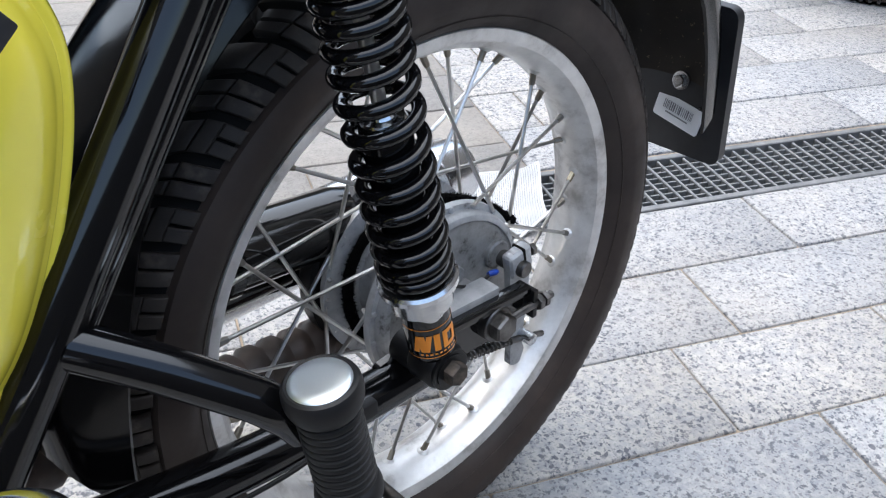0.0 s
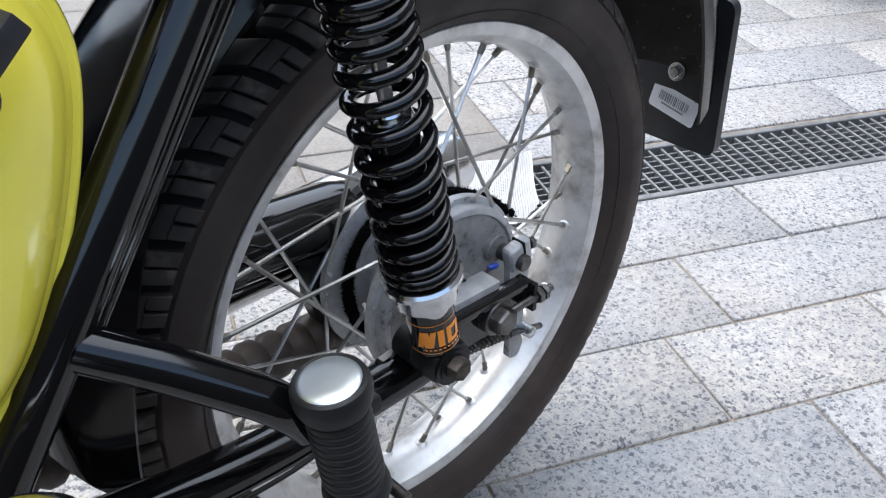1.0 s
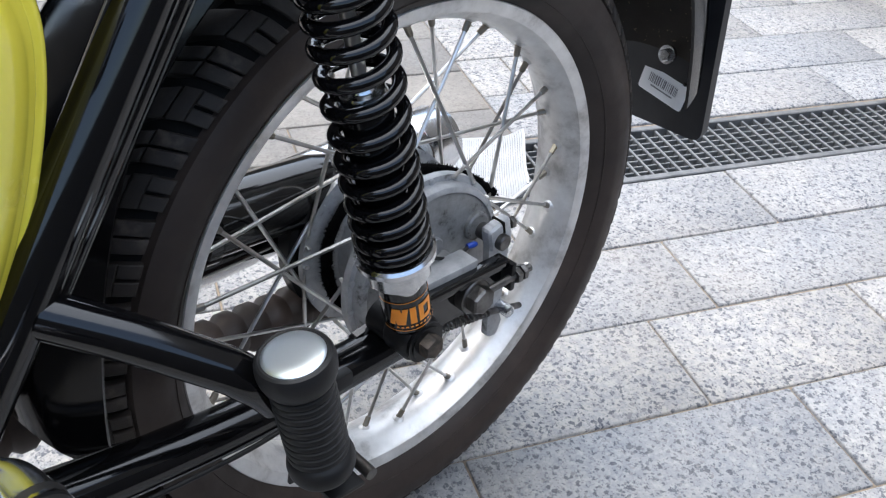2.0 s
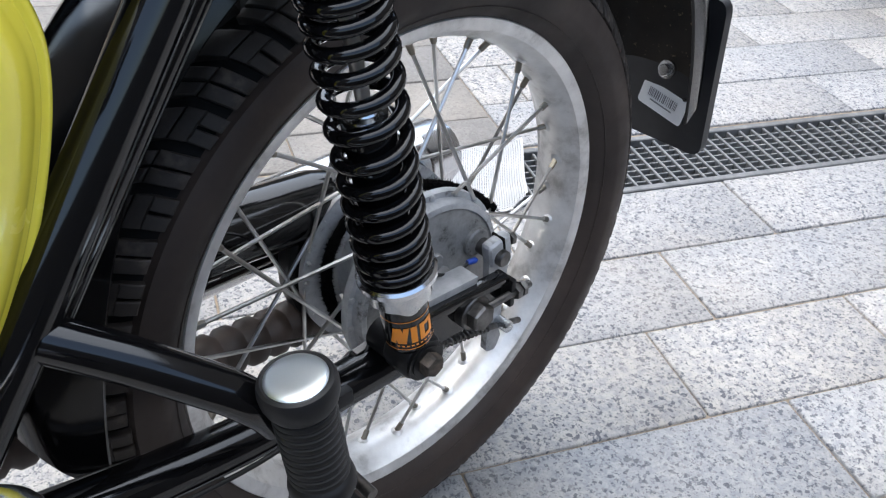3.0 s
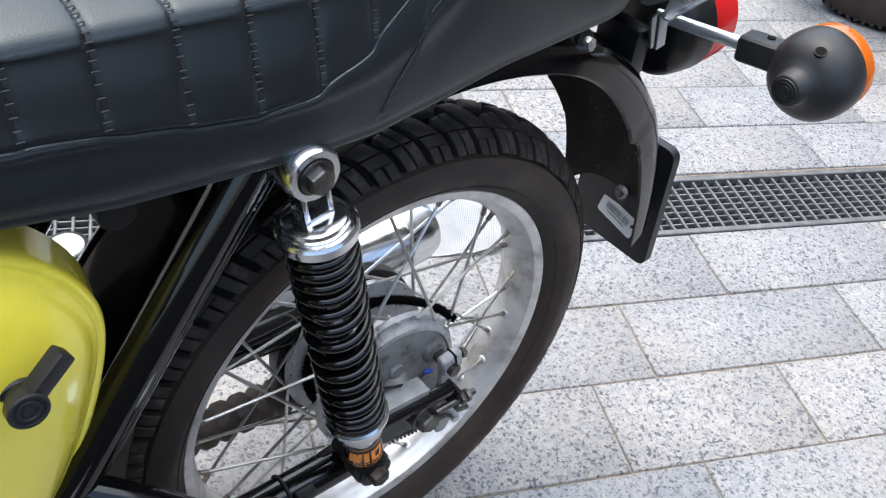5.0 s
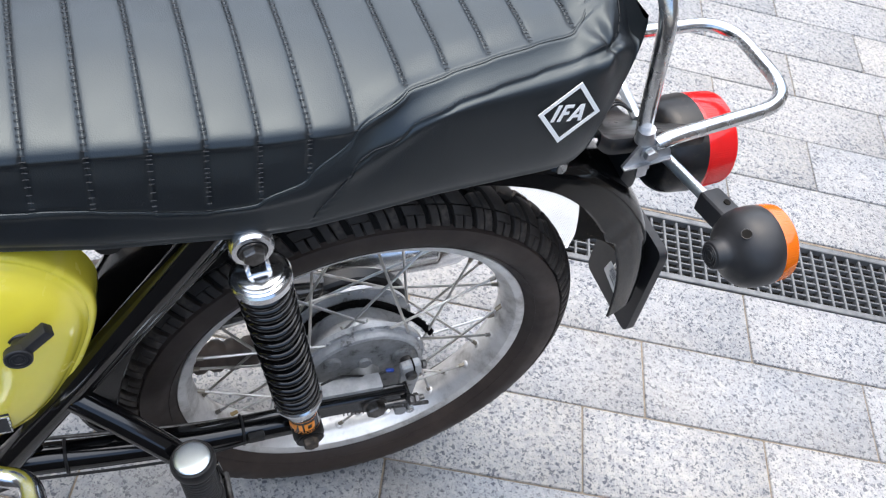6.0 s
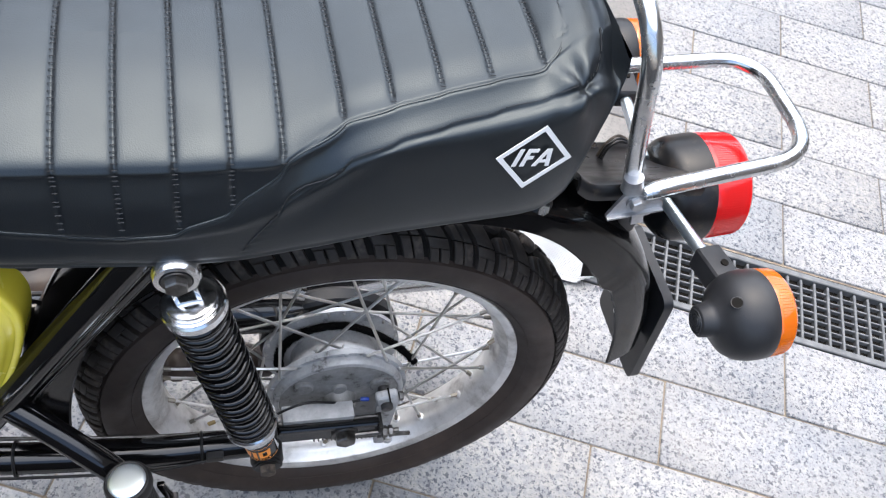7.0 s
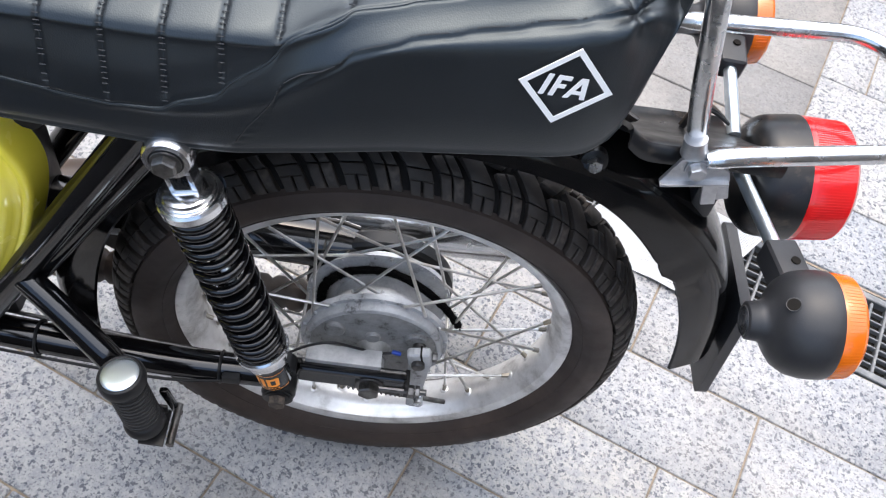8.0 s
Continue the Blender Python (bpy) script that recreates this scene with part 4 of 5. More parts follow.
def mudguard():
    """Pressed steel guard: an arched section swept round the tyre."""
    bm = bmesh.new()
    stations = [(14, 0.362, 0.315), (22, 0.373, 0.322), (33, 0.383, 0.333), (39.3, 0.386, 0.339), (40.2, 0.386, 0.332), (52, 0.387, 0.344), (62, 0.384, 0.352), (80, 0.372, 0.345), (100, 0.362, 0.338), (120, 0.353, 0.328), (133, 0.347, 0.319), (140, 0.343, 0.314), (148, 0.339, 0.303), (157, 0.335, 0.294), (166, 0.338, 0.288), (173, 0.336, 0.286), (180, 0.328, 0.286)]
    angs = np.linspace(stations[0][0], stations[-1][0], 150)
    prev = None
    outer_rows, inner_rows = [], []
    for a in angs:
        crown = sum(interp([(s[0], s[1]) for s in stations], a + e) for e in (-5, -2.5, 0, 2.5, 5)) / 5
        spread = 0.12 if 36 < a < 44 else 1.0
        edge = sum(interp([(s[0], s[2]) for s in stations], a + e * spread) for e in (-5, -2.5, 0, 2.5, 5)) / 5
        w = 0.0545
        smooth_edge = sum(interp([(s[0], s[2]) for s in stations], a + e) for e in (-5, -2.5, 0, 2.5, 5)) / 5
        o_row, i_row = [], []
        for j in range(19):
            f = -1 + 2 * j / 18
            y = w * math.sin(f * math.pi / 2) * (0.96 if abs(f) < 1 else 1)
            low = edge if f < 0 else smooth_edge
            r = low + (crown - low) * max(0.0, 1 - abs(f) ** 2.6) ** 0.75
            tip = a
            if a < 30:
                tip = a + (-3.5 if f < 0 else 2.0) * abs(f) ** 2 * (30 - a) / 16
            if a > 160:
                tip = a - 9.0 * (1 - abs(f) ** 3) * (a - 160) / 20
            o_row.append(bm.verts.new(polar(radians(tip), r, y + MID)))
            i_row.append(bm.verts.new(polar(radians(tip), r - 0.0022, y * 0.964 + MID)))
        outer_rows.append(o_row)
        inner_rows.append(i_row)
    for rows, flip in ((outer_rows, False), (inner_rows, True)):
        for p, q in zip(rows, rows[1:]):
            for j in range(18):
                bm.faces.new((p[j], p[j + 1], q[j + 1], q[j])).material_index = 1 if flip else 0
    for rows in (0, -1):
        p, q = outer_rows[rows], inner_rows[rows]
        for j in range(18):
            bm.faces.new((p[j], p[j + 1], q[j + 1], q[j]))
    for j in (0, 18):
        for (p, q), (r, s) in zip(zip(outer_rows, inner_rows), zip(outer_rows[1:], inner_rows[1:])):
            bm.faces.new((p[j], q[j], s[j], r[j]))
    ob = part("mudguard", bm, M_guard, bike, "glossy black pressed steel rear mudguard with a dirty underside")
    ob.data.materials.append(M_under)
    for s in (-1, 1):
        p = Vector((0.1543, MID + 0.0425 * s, 0.3417))
        b = lathe([(-0.006, 0.0125), (0.0012, 0.0115), (0.0022, 0.0098)], p, (0.1, s, 0.25), 24)
        part("guard_washer", b, M_satin, ob)
        part("guard_bolt", hexagon(p + Vector((0, 0.002 * s, 0)), (0.1, s, 0.25), 0.0066, 0.006), M_zinc, ob)
    p = Vector((0.346, -0.0133, 0.087))
    b = lathe([(-0.002, 0.0095), (0.0022, 0.0095)], p, (-1, 0, 0.15), 24)
    hexagon(p + Vector((-0.0022, 0, 0)), (-1, 0, 0.15), 0.0068, 0.005, b)
    part("plate_bolt", b, M_zinc, ob)
    for y, z in ((0.03, 0.10), (-0.055, 0.077)):
        part("rivet", lathe([(0, 0.0022), (0.002, 0.0014)], (0.347 if y > 0 else 0.318, y, z), (-1, 0, 0.15), 8), M_zinc, ob)


def number_plate_holder():
    """Black holder hung behind the mudguard: a pan with a raised rim."""
    STICKER = 12
    m = pose(0.352, MID + 0.0085, 0.086, 0, -4.5, 0)
    hw, hh = 0.0595, 0.0835
    out = rounded([(-hw, -hh), (hw, -hh), (hw, hh), (-hw, hh)], 0.014, 6)
    bm = prism(out, (0, 0, 0), (0, 1, 0), (0, 0, 1), (0.003, 0, 0))
    inner = [(x * 0.965, y * 0.972) for x, y in out]
    n = len(out)
    rings = [[bm.verts.new((x0, y, z)) for y, z in pts] for x0, pts in ((0.003, out), (0.011, out), (0.011, inner), (0.003, inner))]
    for a, b in zip(rings, rings[1:]):
        for j in range(n):
            bm.faces.new((a[j], a[(j + 1) % n], b[(j + 1) % n], b[j]))
    bm.transform(m)
    ob = part("number_plate_holder", bm, M_plastic, bike, "black plastic number plate holder seen from behind")
    c = (m @ Vector((-0.0006, -0.0075, -0.0375)))
    st = prism(rounded([(-0.028, -0.0145), (0.028, -0.0145), (0.028, 0.0145), (-0.028, 0.0145)], 0.004), (0, 0, 0), (0, 1, 0), (0, 0, 1), (-0.0006, 0, 0))
    st.transform(Matrix.Translation(c) @ pose(0, 0, 0, STICKER, 0, 0))
    lab = part("sticker", st, M_paper, ob, "worn white sticker with a printed code")
    rnd = random.Random(2)
    bars = bmesh.new()
    y = -0.017
    while y < 0.018:
        w = rnd.choice((0.0006, 0.0009, 0.0014))
        bm2 = prism([(y, -0.002), (y + w, -0.002), (y + w, 0.008), (y, 0.008)], (-0.0011, 0, 0), (0, 1, 0), (0, 0, 1), (-0.0002, 0, 0), bars)
        y += w + rnd.choice((0.0007, 0.0011, 0.0016))
    prism([(-0.014, -0.006), (0.014, -0.006), (0.014, -0.0045), (-0.014, -0.0045)], (-0.0011, 0, 0), (0, 1, 0), (0, 0, 1), (-0.0002, 0, 0), bars)
    bars.transform(Matrix.Translation(c) @ pose(0, 0, 0, STICKER, 0, 0))
    part("printed_bars", bars, M_ink, ob)


# ---- seat ----
SEAT_B = [(-0.62, 0.405), (-0.35, 0.394), (-0.27, 0.382), (-0.18, 0.377), (-0.113, 0.375), (-0.06, 0.382), (0.0, 0.391), (0.076, 0.395), (0.114, 0.397), (0.131, 0.400), (0.146, 0.412), (0.1545, 0.432), (0.160, 0.462), (0.164, 0.50), (0.166, 0.535)]
SEAT_Y = [(-0.62, 0.115), (-0.3, 0.122), (-0.16, 0.125), (-0.06, 0.120), (0.02, 0.1155), (0.10, 0.110), (0.125, 0.106), (0.145, 0.098), (0.155, 0.091), (0.17, 0.086)]
# fold between flank and shoulder, edge of the flat top, height of the crown
SEAT_FOLD = [(-0.62, 0.116, 0.44), (-0.267, 0.120, 0.43), (-0.19, 0.124, 0.42), (-0.155, 0.1252, 0.42), (-0.118, 0.1238, 0.425), (-0.0858, 0.1215, 0.436), (-0.063, 0.118, 0.452), (-0.0245, 0.1143, 0.478), (0.0133, 0.107, 0.488), (0.052, 0.0995, 0.4935), (0.094, 0.0925, 0.500), (0.114, 0.090, 0.506), (0.135, 0.087, 0.513), (0.15, 0.076, 0.513), (0.17, 0.062, 0.505)]
SEAT_EDGE = [(-0.62, 0.108, 0.474), (-0.267, 0.1105, 0.4690), (-0.19, 0.112, 0.4685), (-0.155, 0.1125, 0.4685), (-0.118, 0.1125, 0.4700), (-0.084, 0.1125, 0.4705), (-0.06, 0.105, 0.482), (-0.04, 0.096, 0.4905), (-0.0053, 0.0883, 0.4964), (0.0305, 0.0821, 0.5033), (0.0677, 0.0758, 0.5087), (0.1054, 0.0688, 0.5105), (0.125, 0.060, 0.520), (0.145, 0.050, 0.528), (0.17, 0.034, 0.524)]
SEAT_TOP = [(-0.62, 0.50), (-0.267, 0.491), (-0.155, 0.4895), (-0.084, 0.490), (-0.04, 0.4925), (0.03, 0.506), (0.0677, 0.511), (0.1054, 0.514), (0.13, 0.527), (0.15, 0.533), (0.17, 0.528)]
WELT_Z = [(-0.62, 0.444), (-0.29, 0.427), (-0.225, 0.4145), (-0.19, 0.4115), (-0.155, 0.4165), (-0.118, 0.4315), (-0.084, 0.4645), (-0.06, 0.4815)]
WELT_Y = [(-0.06, 0.105), (-0.04, 0.096), (-0.0053, 0.0883), (0.0305, 0.0821), (0.0677, 0.0758), (0.1054, 0.0688), (0.115, 0.066), (0.121, 0.060), (0.127, 0.050), (0.131, 0.034), (0.1325, 0.0)]
SEAM_Y = [(0.135, 0.087), (0.146, 0.077), (0.153, 0.061), (0.156, 0.042), (0.157, 0.0)]
SPAN = 12
# where the cross seams lie, from the rear forward
SEAMS = [0.109, 0.068, 0.031, -0.005, -0.0405, -0.083, -0.118, -0.1545, -0.1922, -0.2305, -0.271] + [-0.271 - 0.0385 * i for i in range(1, 9)]


def seat_section(x):
    """Half section from the underside to the crown, as (half width, height) points."""
    soft = lambda table, i: sum(interp([(r[0], r[i]) for r in table], x + e) for e in (-0.008, -0.004, 0, 0.004, 0.008)) / 5
    zb, y, zt = soft(SEAT_B, 1), soft(SEAT_Y, 1), soft(SEAT_TOP, 1)
    by, bz, cy, cz = soft(SEAT_FOLD, 1), soft(SEAT_FOLD, 2), soft(SEAT_EDGE, 1), soft(SEAT_EDGE, 2)
    # ahead of the curved panel the top turns down over a distinct edge; behind it the flank stands upright up to its seam
    k3 = min(1.0, max(0.0, (-0.055 - x) / 0.04))
    up = min(1.0, max(0.0, (x + 0.06) / 0.05))
    ey, ez = by + (cy - by) * (0.62 + 0.24 * k3), bz + (cz - bz) * (0.62 + 0.20 * k3)
    iy, iz = cy * (0.86 + 0.06 * k3), cz + (zt - cz) * (0.26 + 0.02 * k3)
    ctrl = [(y * 0.55, zb + 0.008), (y * 0.93, zb - 0.001), (y * 0.985, zb + 0.006), (y, zb + (bz - zb) * 0.35),
            (by + (y - by) * (0.25 + 0.45 * up), zb + (bz - zb) * (0.72 + 0.17 * up)), (by, bz), (ey, ez), (cy, cz), (iy, iz), (cy * 0.62, cz + 0.66 * (zt - cz)), (cy * 0.3, zt - 0.08 * (zt - cz)), (0, zt)]
    pts = [(p.x, p.y) for p in smooth_path([(a, b, 0) for a, b in ctrl], SPAN)]
    if x > 0.155:
        e = 0.017 * (1 - math.sqrt(max(0.0, 1 - ((x - 0.155) / 0.0155) ** 2)))
        zm = (zb + zt) / 2
        pts = [(max(0.0, a - e * (a / y)), b - e * max(-1, min(1, (b - zm) / 0.04))) for a, b in pts]
    return pts


def seat_lines(x, pts):
    """Where the panel's edge and the stitched seam cross a half section, as indices; None where they don't."""
    welt = seam = None
    top = range(5 * SPAN, len(pts))
    if x < -0.06:
        z = interp(WELT_Z, x)
        welt = next(i for i in range(2 * SPAN, len(pts)) if pts[i][1] >= z)
    elif x < 0.1325:
        y = interp(WELT_Y, x)
        welt = next((i for i in top if pts[i][0] <= y), None)
    if -0.112 < x < 0.135:
        z = interp([(-0.112, 0.385), (-0.1, 0.411), (-0.0858, 0.434), (-0.063, 0.452)], x)
        seam = 5 * SPAN if x > -0.063 else next(i for i in range(2 * SPAN, len(pts)) if pts[i][1] >= z)
    elif 0.135 <= x < 0.157:
        y = interp(SEAM_Y, x)
        seam = next((i for i in top if pts[i][0] <= y), None)
    return welt, seam


def seat_normals(pts):
    out = []
    for i in range(len(pts)):
        (y0, z0), (y1, z1) = pts[max(i - 1, 0)], pts[min(i + 1, len(pts) - 1)]
        ln = math.hypot(y1 - y0, z1 - z0) or 1
        out.append(((z1 - z0) / ln, (y0 - y1) / ln))
    return out


def seat_at(x, z):
    """Half width of the seat's flank at the height z."""
    pts = seat_section(x)[2 * SPAN:]
    for (y0, z0), (y1, z1) in zip(pts, pts[1:]):
        if z0 <= z <= z1:
            return y0 + (y1 - y0) * (z - z0) / max(z1 - z0, 1e-6)
    return pts[-1][0]


def seat():
    bm = bmesh.new()
    near = [0.0, 0.0007, 0.0015, 0.0026, 0.0042, 0.0068, 0.0105, 0.0148]
    xs = sorted({round(q + w * o, 5) for q in SEAMS for o in near for w in (-1, 1) if q + w * o < 0.128} | {-0.62}) + list(np.linspace(0.129, 0.1702, 30))
    xs = [x for i, x in enumerate(xs) if i == 0 or x - xs[i - 1] > 0.0004]
    rows = []
    welt_line, seam_line = [], []
    sections = []
    for x in xs:
        pts = seat_section(float(x))
        arc = [0.0]
        for (y0, z0), (y1, z1) in zip(pts, pts[1:]):
            arc.append(arc[-1] + math.hypot(y1 - y0, z1 - z0))
        w, q = seat_lines(float(x), pts)
        sections.append([float(x), pts, arc, None if w is None else arc[w], None if q is None else arc[q]])
    for col in (3, 4):
        for _ in range(24):
            old = [r[col] for r in sections]
            for i in range(1, len(old) - 1):
                if None not in old[i - 1:i + 2] and sections[i][0] < 0.122:
                    sections[i][col] = (old[i - 1] + 2 * old[i] + old[i + 1]) / 4
    for x, pts, arc, welt, seam in sections:
        nor = seat_normals(pts)
        gap = x - min(SEAMS, key=lambda q: abs(q - x))
        dent = 0.0013 * math.exp(-(gap / 0.0022) ** 2) + 0.0010 * math.exp(-abs(gap) / (0.009 if gap > 0 else 0.006))
        half = []
        for i, ((y, z), (ny, nz)) in enumerate(zip(pts, nor)):
            p = 0.0007 * noise.noise(Vector((x * 16, y * 14, z * 14)))
            if welt is not None:
                w = arc[i] - welt
                over = min(1.0, max(0.0, (w - 0.001) / 0.03))
                deep = min(1.0, max(0.0, (w - 0.003) / 0.010))
                p += 0.0022 * over * over * (3 - 2 * over) - dent * deep - 0.0010 * math.exp(-((w - 0.0008) / 0.0014) ** 2) + 0.0003 * math.exp(-((w + 0.003) / 0.0018) ** 2)
            if seam is not None:
                w = arc[i] - seam
                p += -0.0009 * math.exp(-(w / 0.0016) ** 2) + 0.0003 * math.exp(-((w - 0.005) / 0.003) ** 2)
            # pucker where the seams meet at the rear corner
            v = z - 0.513 + (0.087 - y) * 0.5
            q = math.hypot(x - 0.135, v)
            p -= 0.0042 * math.exp(-(q / 0.006) ** 2)
            p += 0.0024 * math.cos(4 * math.atan2(v, x - 0.135) + 0.9) * math.exp(-((q - 0.014) / 0.011) ** 2)
            half.append((y + p * ny, z + p * nz))
        if welt is not None:
            welt_line.append(Vector((x, *(interp(list(zip(arc, [h[c] for h in half])), welt) for c in (0, 1)))))
        if seam is not None:
            seam_line.append(Vector((x, *(interp(list(zip(arc, [h[c] for h in half])), seam + 0.003) for c in (0, 1)))))
        rows.append([bm.verts.new((x, -y, z)) for y, z in half] + [bm.verts.new((x, y, z)) for y, z in half[-2::-1]])
    for a, b in zip(rows, rows[1:]):
        for j in range(len(a)):
            k2 = (j + 1) % len(a)
            bm.faces.new((a[j], a[k2], b[k2], b[j]))
    bm.faces.new(rows[0])
    bm.faces.new(rows[-1][::-1])
    ob = part("seat", bm, M_vinyl, bike, "black ribbed vinyl seat with stitched seams", angle=60)
    for s in (-1, 1):
        pts = [Vector((p.x, s * p.y, p.z)) for p in welt_line]
        for _ in range(3):
            pts = [pts[0]] + [(a + b * 2 + c) / 4 for a, b, c in zip(pts, pts[1:], pts[2:])] + [pts[-1]]
        part("welt", tube(pts, 0.0011, 8), M_vinyl, ob)
        hem = [Vector((x, s * (interp(SEAT_Y, x) * 0.965), interp(SEAT_B, x) + 0.0005)) for x in np.linspace(-0.6, 0.15, 110)]
        part("hem", tube(hem, 0.0016, 8), M_vinyl, ob)
        # stitches: short bars across each seam and along the lower curve
        st = bmesh.new()
        for xk in SEAMS:
            sec = seat_section(xk)
            nor = seat_normals(sec)
            welt, _ = seat_lines(xk, sec)
            gone = 0.0
            for i in range(welt + 2, len(sec)):
                gone += math.hypot(sec[i][0] - sec[i - 1][0], sec[i][1] - sec[i - 1][1])
                if gone < 0.0036:
                    continue
                gone = 0.0
                y, z = sec[i][0] + 0.0013 * nor[i][0], sec[i][1] + 0.0013 * nor[i][1]
                tube([(xk - 0.0019, s * y, z), (xk + 0.0019, s * y, z)], 0.00045, 4, st)
        along = 0.0
        for p, q in zip(seam_line, seam_line[1:]):
            along += (q - p).length
            if along > 0.0042:
                along = 0.0
                up = Vector((0, 0.0006 * s, 0.0007))
                tube([Vector((p.x, s * p.y, p.z)) + up, Vector((q.x, s * q.y, q.z)) + up], 0.0005, 4, st)
        tagged(part("stitching", st, M_thread, ob, smooth=False), kind="stuff")
        # white lozenge badge
        c = Vector((0.1, s * (seat_at(0.1, 0.465) + 0.0022), 0.4652))
        tilt = math.degrees(math.atan2(seat_at(0.0995, 0.44) - seat_at(0.0995, 0.488), 0.048))
        yaw = math.degrees(math.atan2(seat_at(0.07, 0.467) - seat_at(0.13, 0.467), 0.06))
        m = Matrix.Translation(c) @ (pose(0, 0, 0, 0, 0, yaw if s < 0 else 180 - yaw) @ pose(0, 0, 0, 90 - tilt, 0, 0) @ pose(0, 0, 0, 0, 0, -7.5 if s < 0 else 7.5))
        bm2 = bmesh.new()
        o = [(-0.0323, 0), (0, -0.0300), (0.0323, 0), (0, 0.0300)]
        i2 = [(x * 0.825, y * 0.825) for x, y in o]
        vo = [[bm2.verts.new((x, y, z)) for x, y in q] for q, z in ((o, 0), (o, 0.0006), (i2, 0.0006), (i2, 0))]
        for a, b in zip(vo, vo[1:]):
            for j in range(4):
                bm2.faces.new((a[j], a[(j + 1) % 4], b[(j + 1) % 4], b[j]))
        bm2.transform(m)
        part("badge_outline", bm2, M_white, ob, "white lozenge outline")
        # three plain slanting signs inside the lozenge
        bm3 = bmesh.new()
        for x0, z0, w, h in ((-0.0168, -0.0091, 0.0040, 0.0182), (-0.0094, -0.0091, 0.0038, 0.0182), (-0.0056, 0.0055, 0.0066, 0.0036), (-0.0056, -0.0018, 0.0050, 0.0034), (0.0056, -0.0054, 0.0078, 0.0030)):
            prism([(x + 0.16 * z, z) for x, z in ((x0, z0), (x0 + w, z0), (x0 + w, z0 + h), (x0, z0 + h))], (0, 0, 0), (1, 0, 0), (0, 1, 0), (0, 0, 0.0004), bm3)
        for foot, head, deep in ((0.0002, 0.0090, 0.0005), (0.0128, 0.0100, 0.0006)):
            prism([(foot, -0.0091), (foot + 0.0038, -0.0091), (head + 0.0040, 0.0091), (head, 0.0091)], (0, 0, 0), (1, 0, 0), (0, 1, 0), (0, 0, deep), bm3)
        bm3.transform(m @ Matrix.Diagonal((0.92, 0.90, 1, 1)))
        part("badge_mark", bm3, M_white, ob, "white slanting shapes inside the lozenge")


def side_cover():
    """Rounded yellow tool cover with a raised rim, a black turn knob and an emblem."""
    edge = [(-0.2795, 0.288), (-0.2825, 0.308), (-0.2895, 0.325), (-0.299, 0.339), (-0.311, 0.352), (-0.325, 0.362), (-0.345, 0.3705), (-0.38, 0.376), (-0.45, 0.379), (-0.56, 0.375), (-0.60, 0.352), (-0.61, 0.30), (-0.60, 0.18), (-0.57, 0.11), (-0.50, 0.083), (-0.44, 0.087), (-0.385, 0.110), (-0.347, 0.136), (-0.326, 0.158), (-0.305, 0.197), (-0.286, 0.25)]
    loop = smooth_path([(x, z, 0) for x, z in edge[-2:] + edge + edge[:3]], 8)[16:-16]
    for _ in range(40):
        loop = [(a + b * 2 + c) / 4 for a, b, c in zip(loop[-1:] + loop[:-1], loop, loop[1:] + loop[:1])]
    pts = [(p.x, p.y) for p in loop]
    cx, cz = -0.445, 0.24
    bm = bmesh.new()
    rings = []
    prof = [(-0.004, 0.070), (0.0, 0.094), (0.0, 0.099), (0.0018, 0.1025), (0.0045, 0.1035), (0.0062, 0.1025), (0.0072, 0.1035), (0.0085, 0.1055), (0.0105, 0.106), (0.013, 0.1095), (0.018, 0.1145), (0.026, 0.1185), (0.042, 0.1225), (0.07, 0.126), (0.11, 0.1285)]
    for inset, y in prof:
        ring = []
        for x, z in pts:
            dx, dz = x - cx, z - cz
            r = math.hypot(dx, dz)
            f = max(0.02, 1 - inset / r * (1.0 if inset < 0.05 else 0.95))
            ring.append(bm.verts.new((cx + dx * f, -y, cz + dz * f)))
        rings.append(ring)
    n = len(pts)
    for a, b in zip(rings, rings[1:]):
        for j in range(n):
            bm.faces.new((a[j], a[(j + 1) % n], b[(j + 1) % n], b[j]))
    bm.faces.new(rings[-1])
    ob = part("side_cover", bm, M_yellow, bike, "glossy yellow rounded side cover", angle=120)
    kx, kz = -0.3385, 0.2875
    ring = lathe([(-0.006, 0.0122), (0.003, 0.0122), (0.005, 0.0108), (0.005, 0.0085), (0.001, 0.008)], (kx, -0.121, kz), LEFT, 32, caps=False)
    part("knob_seat", ring, M_plastic, ob, "black turn knob")
    part("knob_shaft", lathe([(-0.005, 0.0078), (0.026, 0.0078)], (kx, -0.121, kz), (0.0, -1, 0.42), 20), M_plastic, ob)
    lever = box((0.0105, 0.010, 0.034), Matrix.Translation((kx + 0.0100, -0.1425, kz + 0.0245)) @ Vector((0.024, 0.004, 0.020)).to_track_quat("Z", "Y").to_matrix().to_4x4(), 0.0015)
    part("knob_lever", lever, M_plastic, ob)
    disc = [(0.0, 0.0115), (0.006, 0.0115), (0.0068, 0.0105), (0.0068, 0.009), (0.0058, 0.0086), (0.0058, 0.0072), (0.0068, 0.0068), (0.0068, 0.0052), (0.0058, 0.0048), (0.0058, 0.003), (0.0066, 0.0026), (0.0066, 0.0)]
    part("knob_disc", lathe([(q, r * 0.92) for q, r in disc], (kx - 0.0014, -0.1445, kz + 0.0145), (0.0, -1, 0.12), 28), M_plastic, ob)
    em = prism(rounded([(-0.03, -0.0135), (0.03, -0.0135), (0.03, 0.0135), (-0.03, 0.0135)], 0.002), (-0.395, -0.1235, 0.172), (1, 0, 0), (0, 0.05, 1), (0, -0.0022, 0))
    part("emblem", em, M_plastic, ob, "black emblem with a bright border")
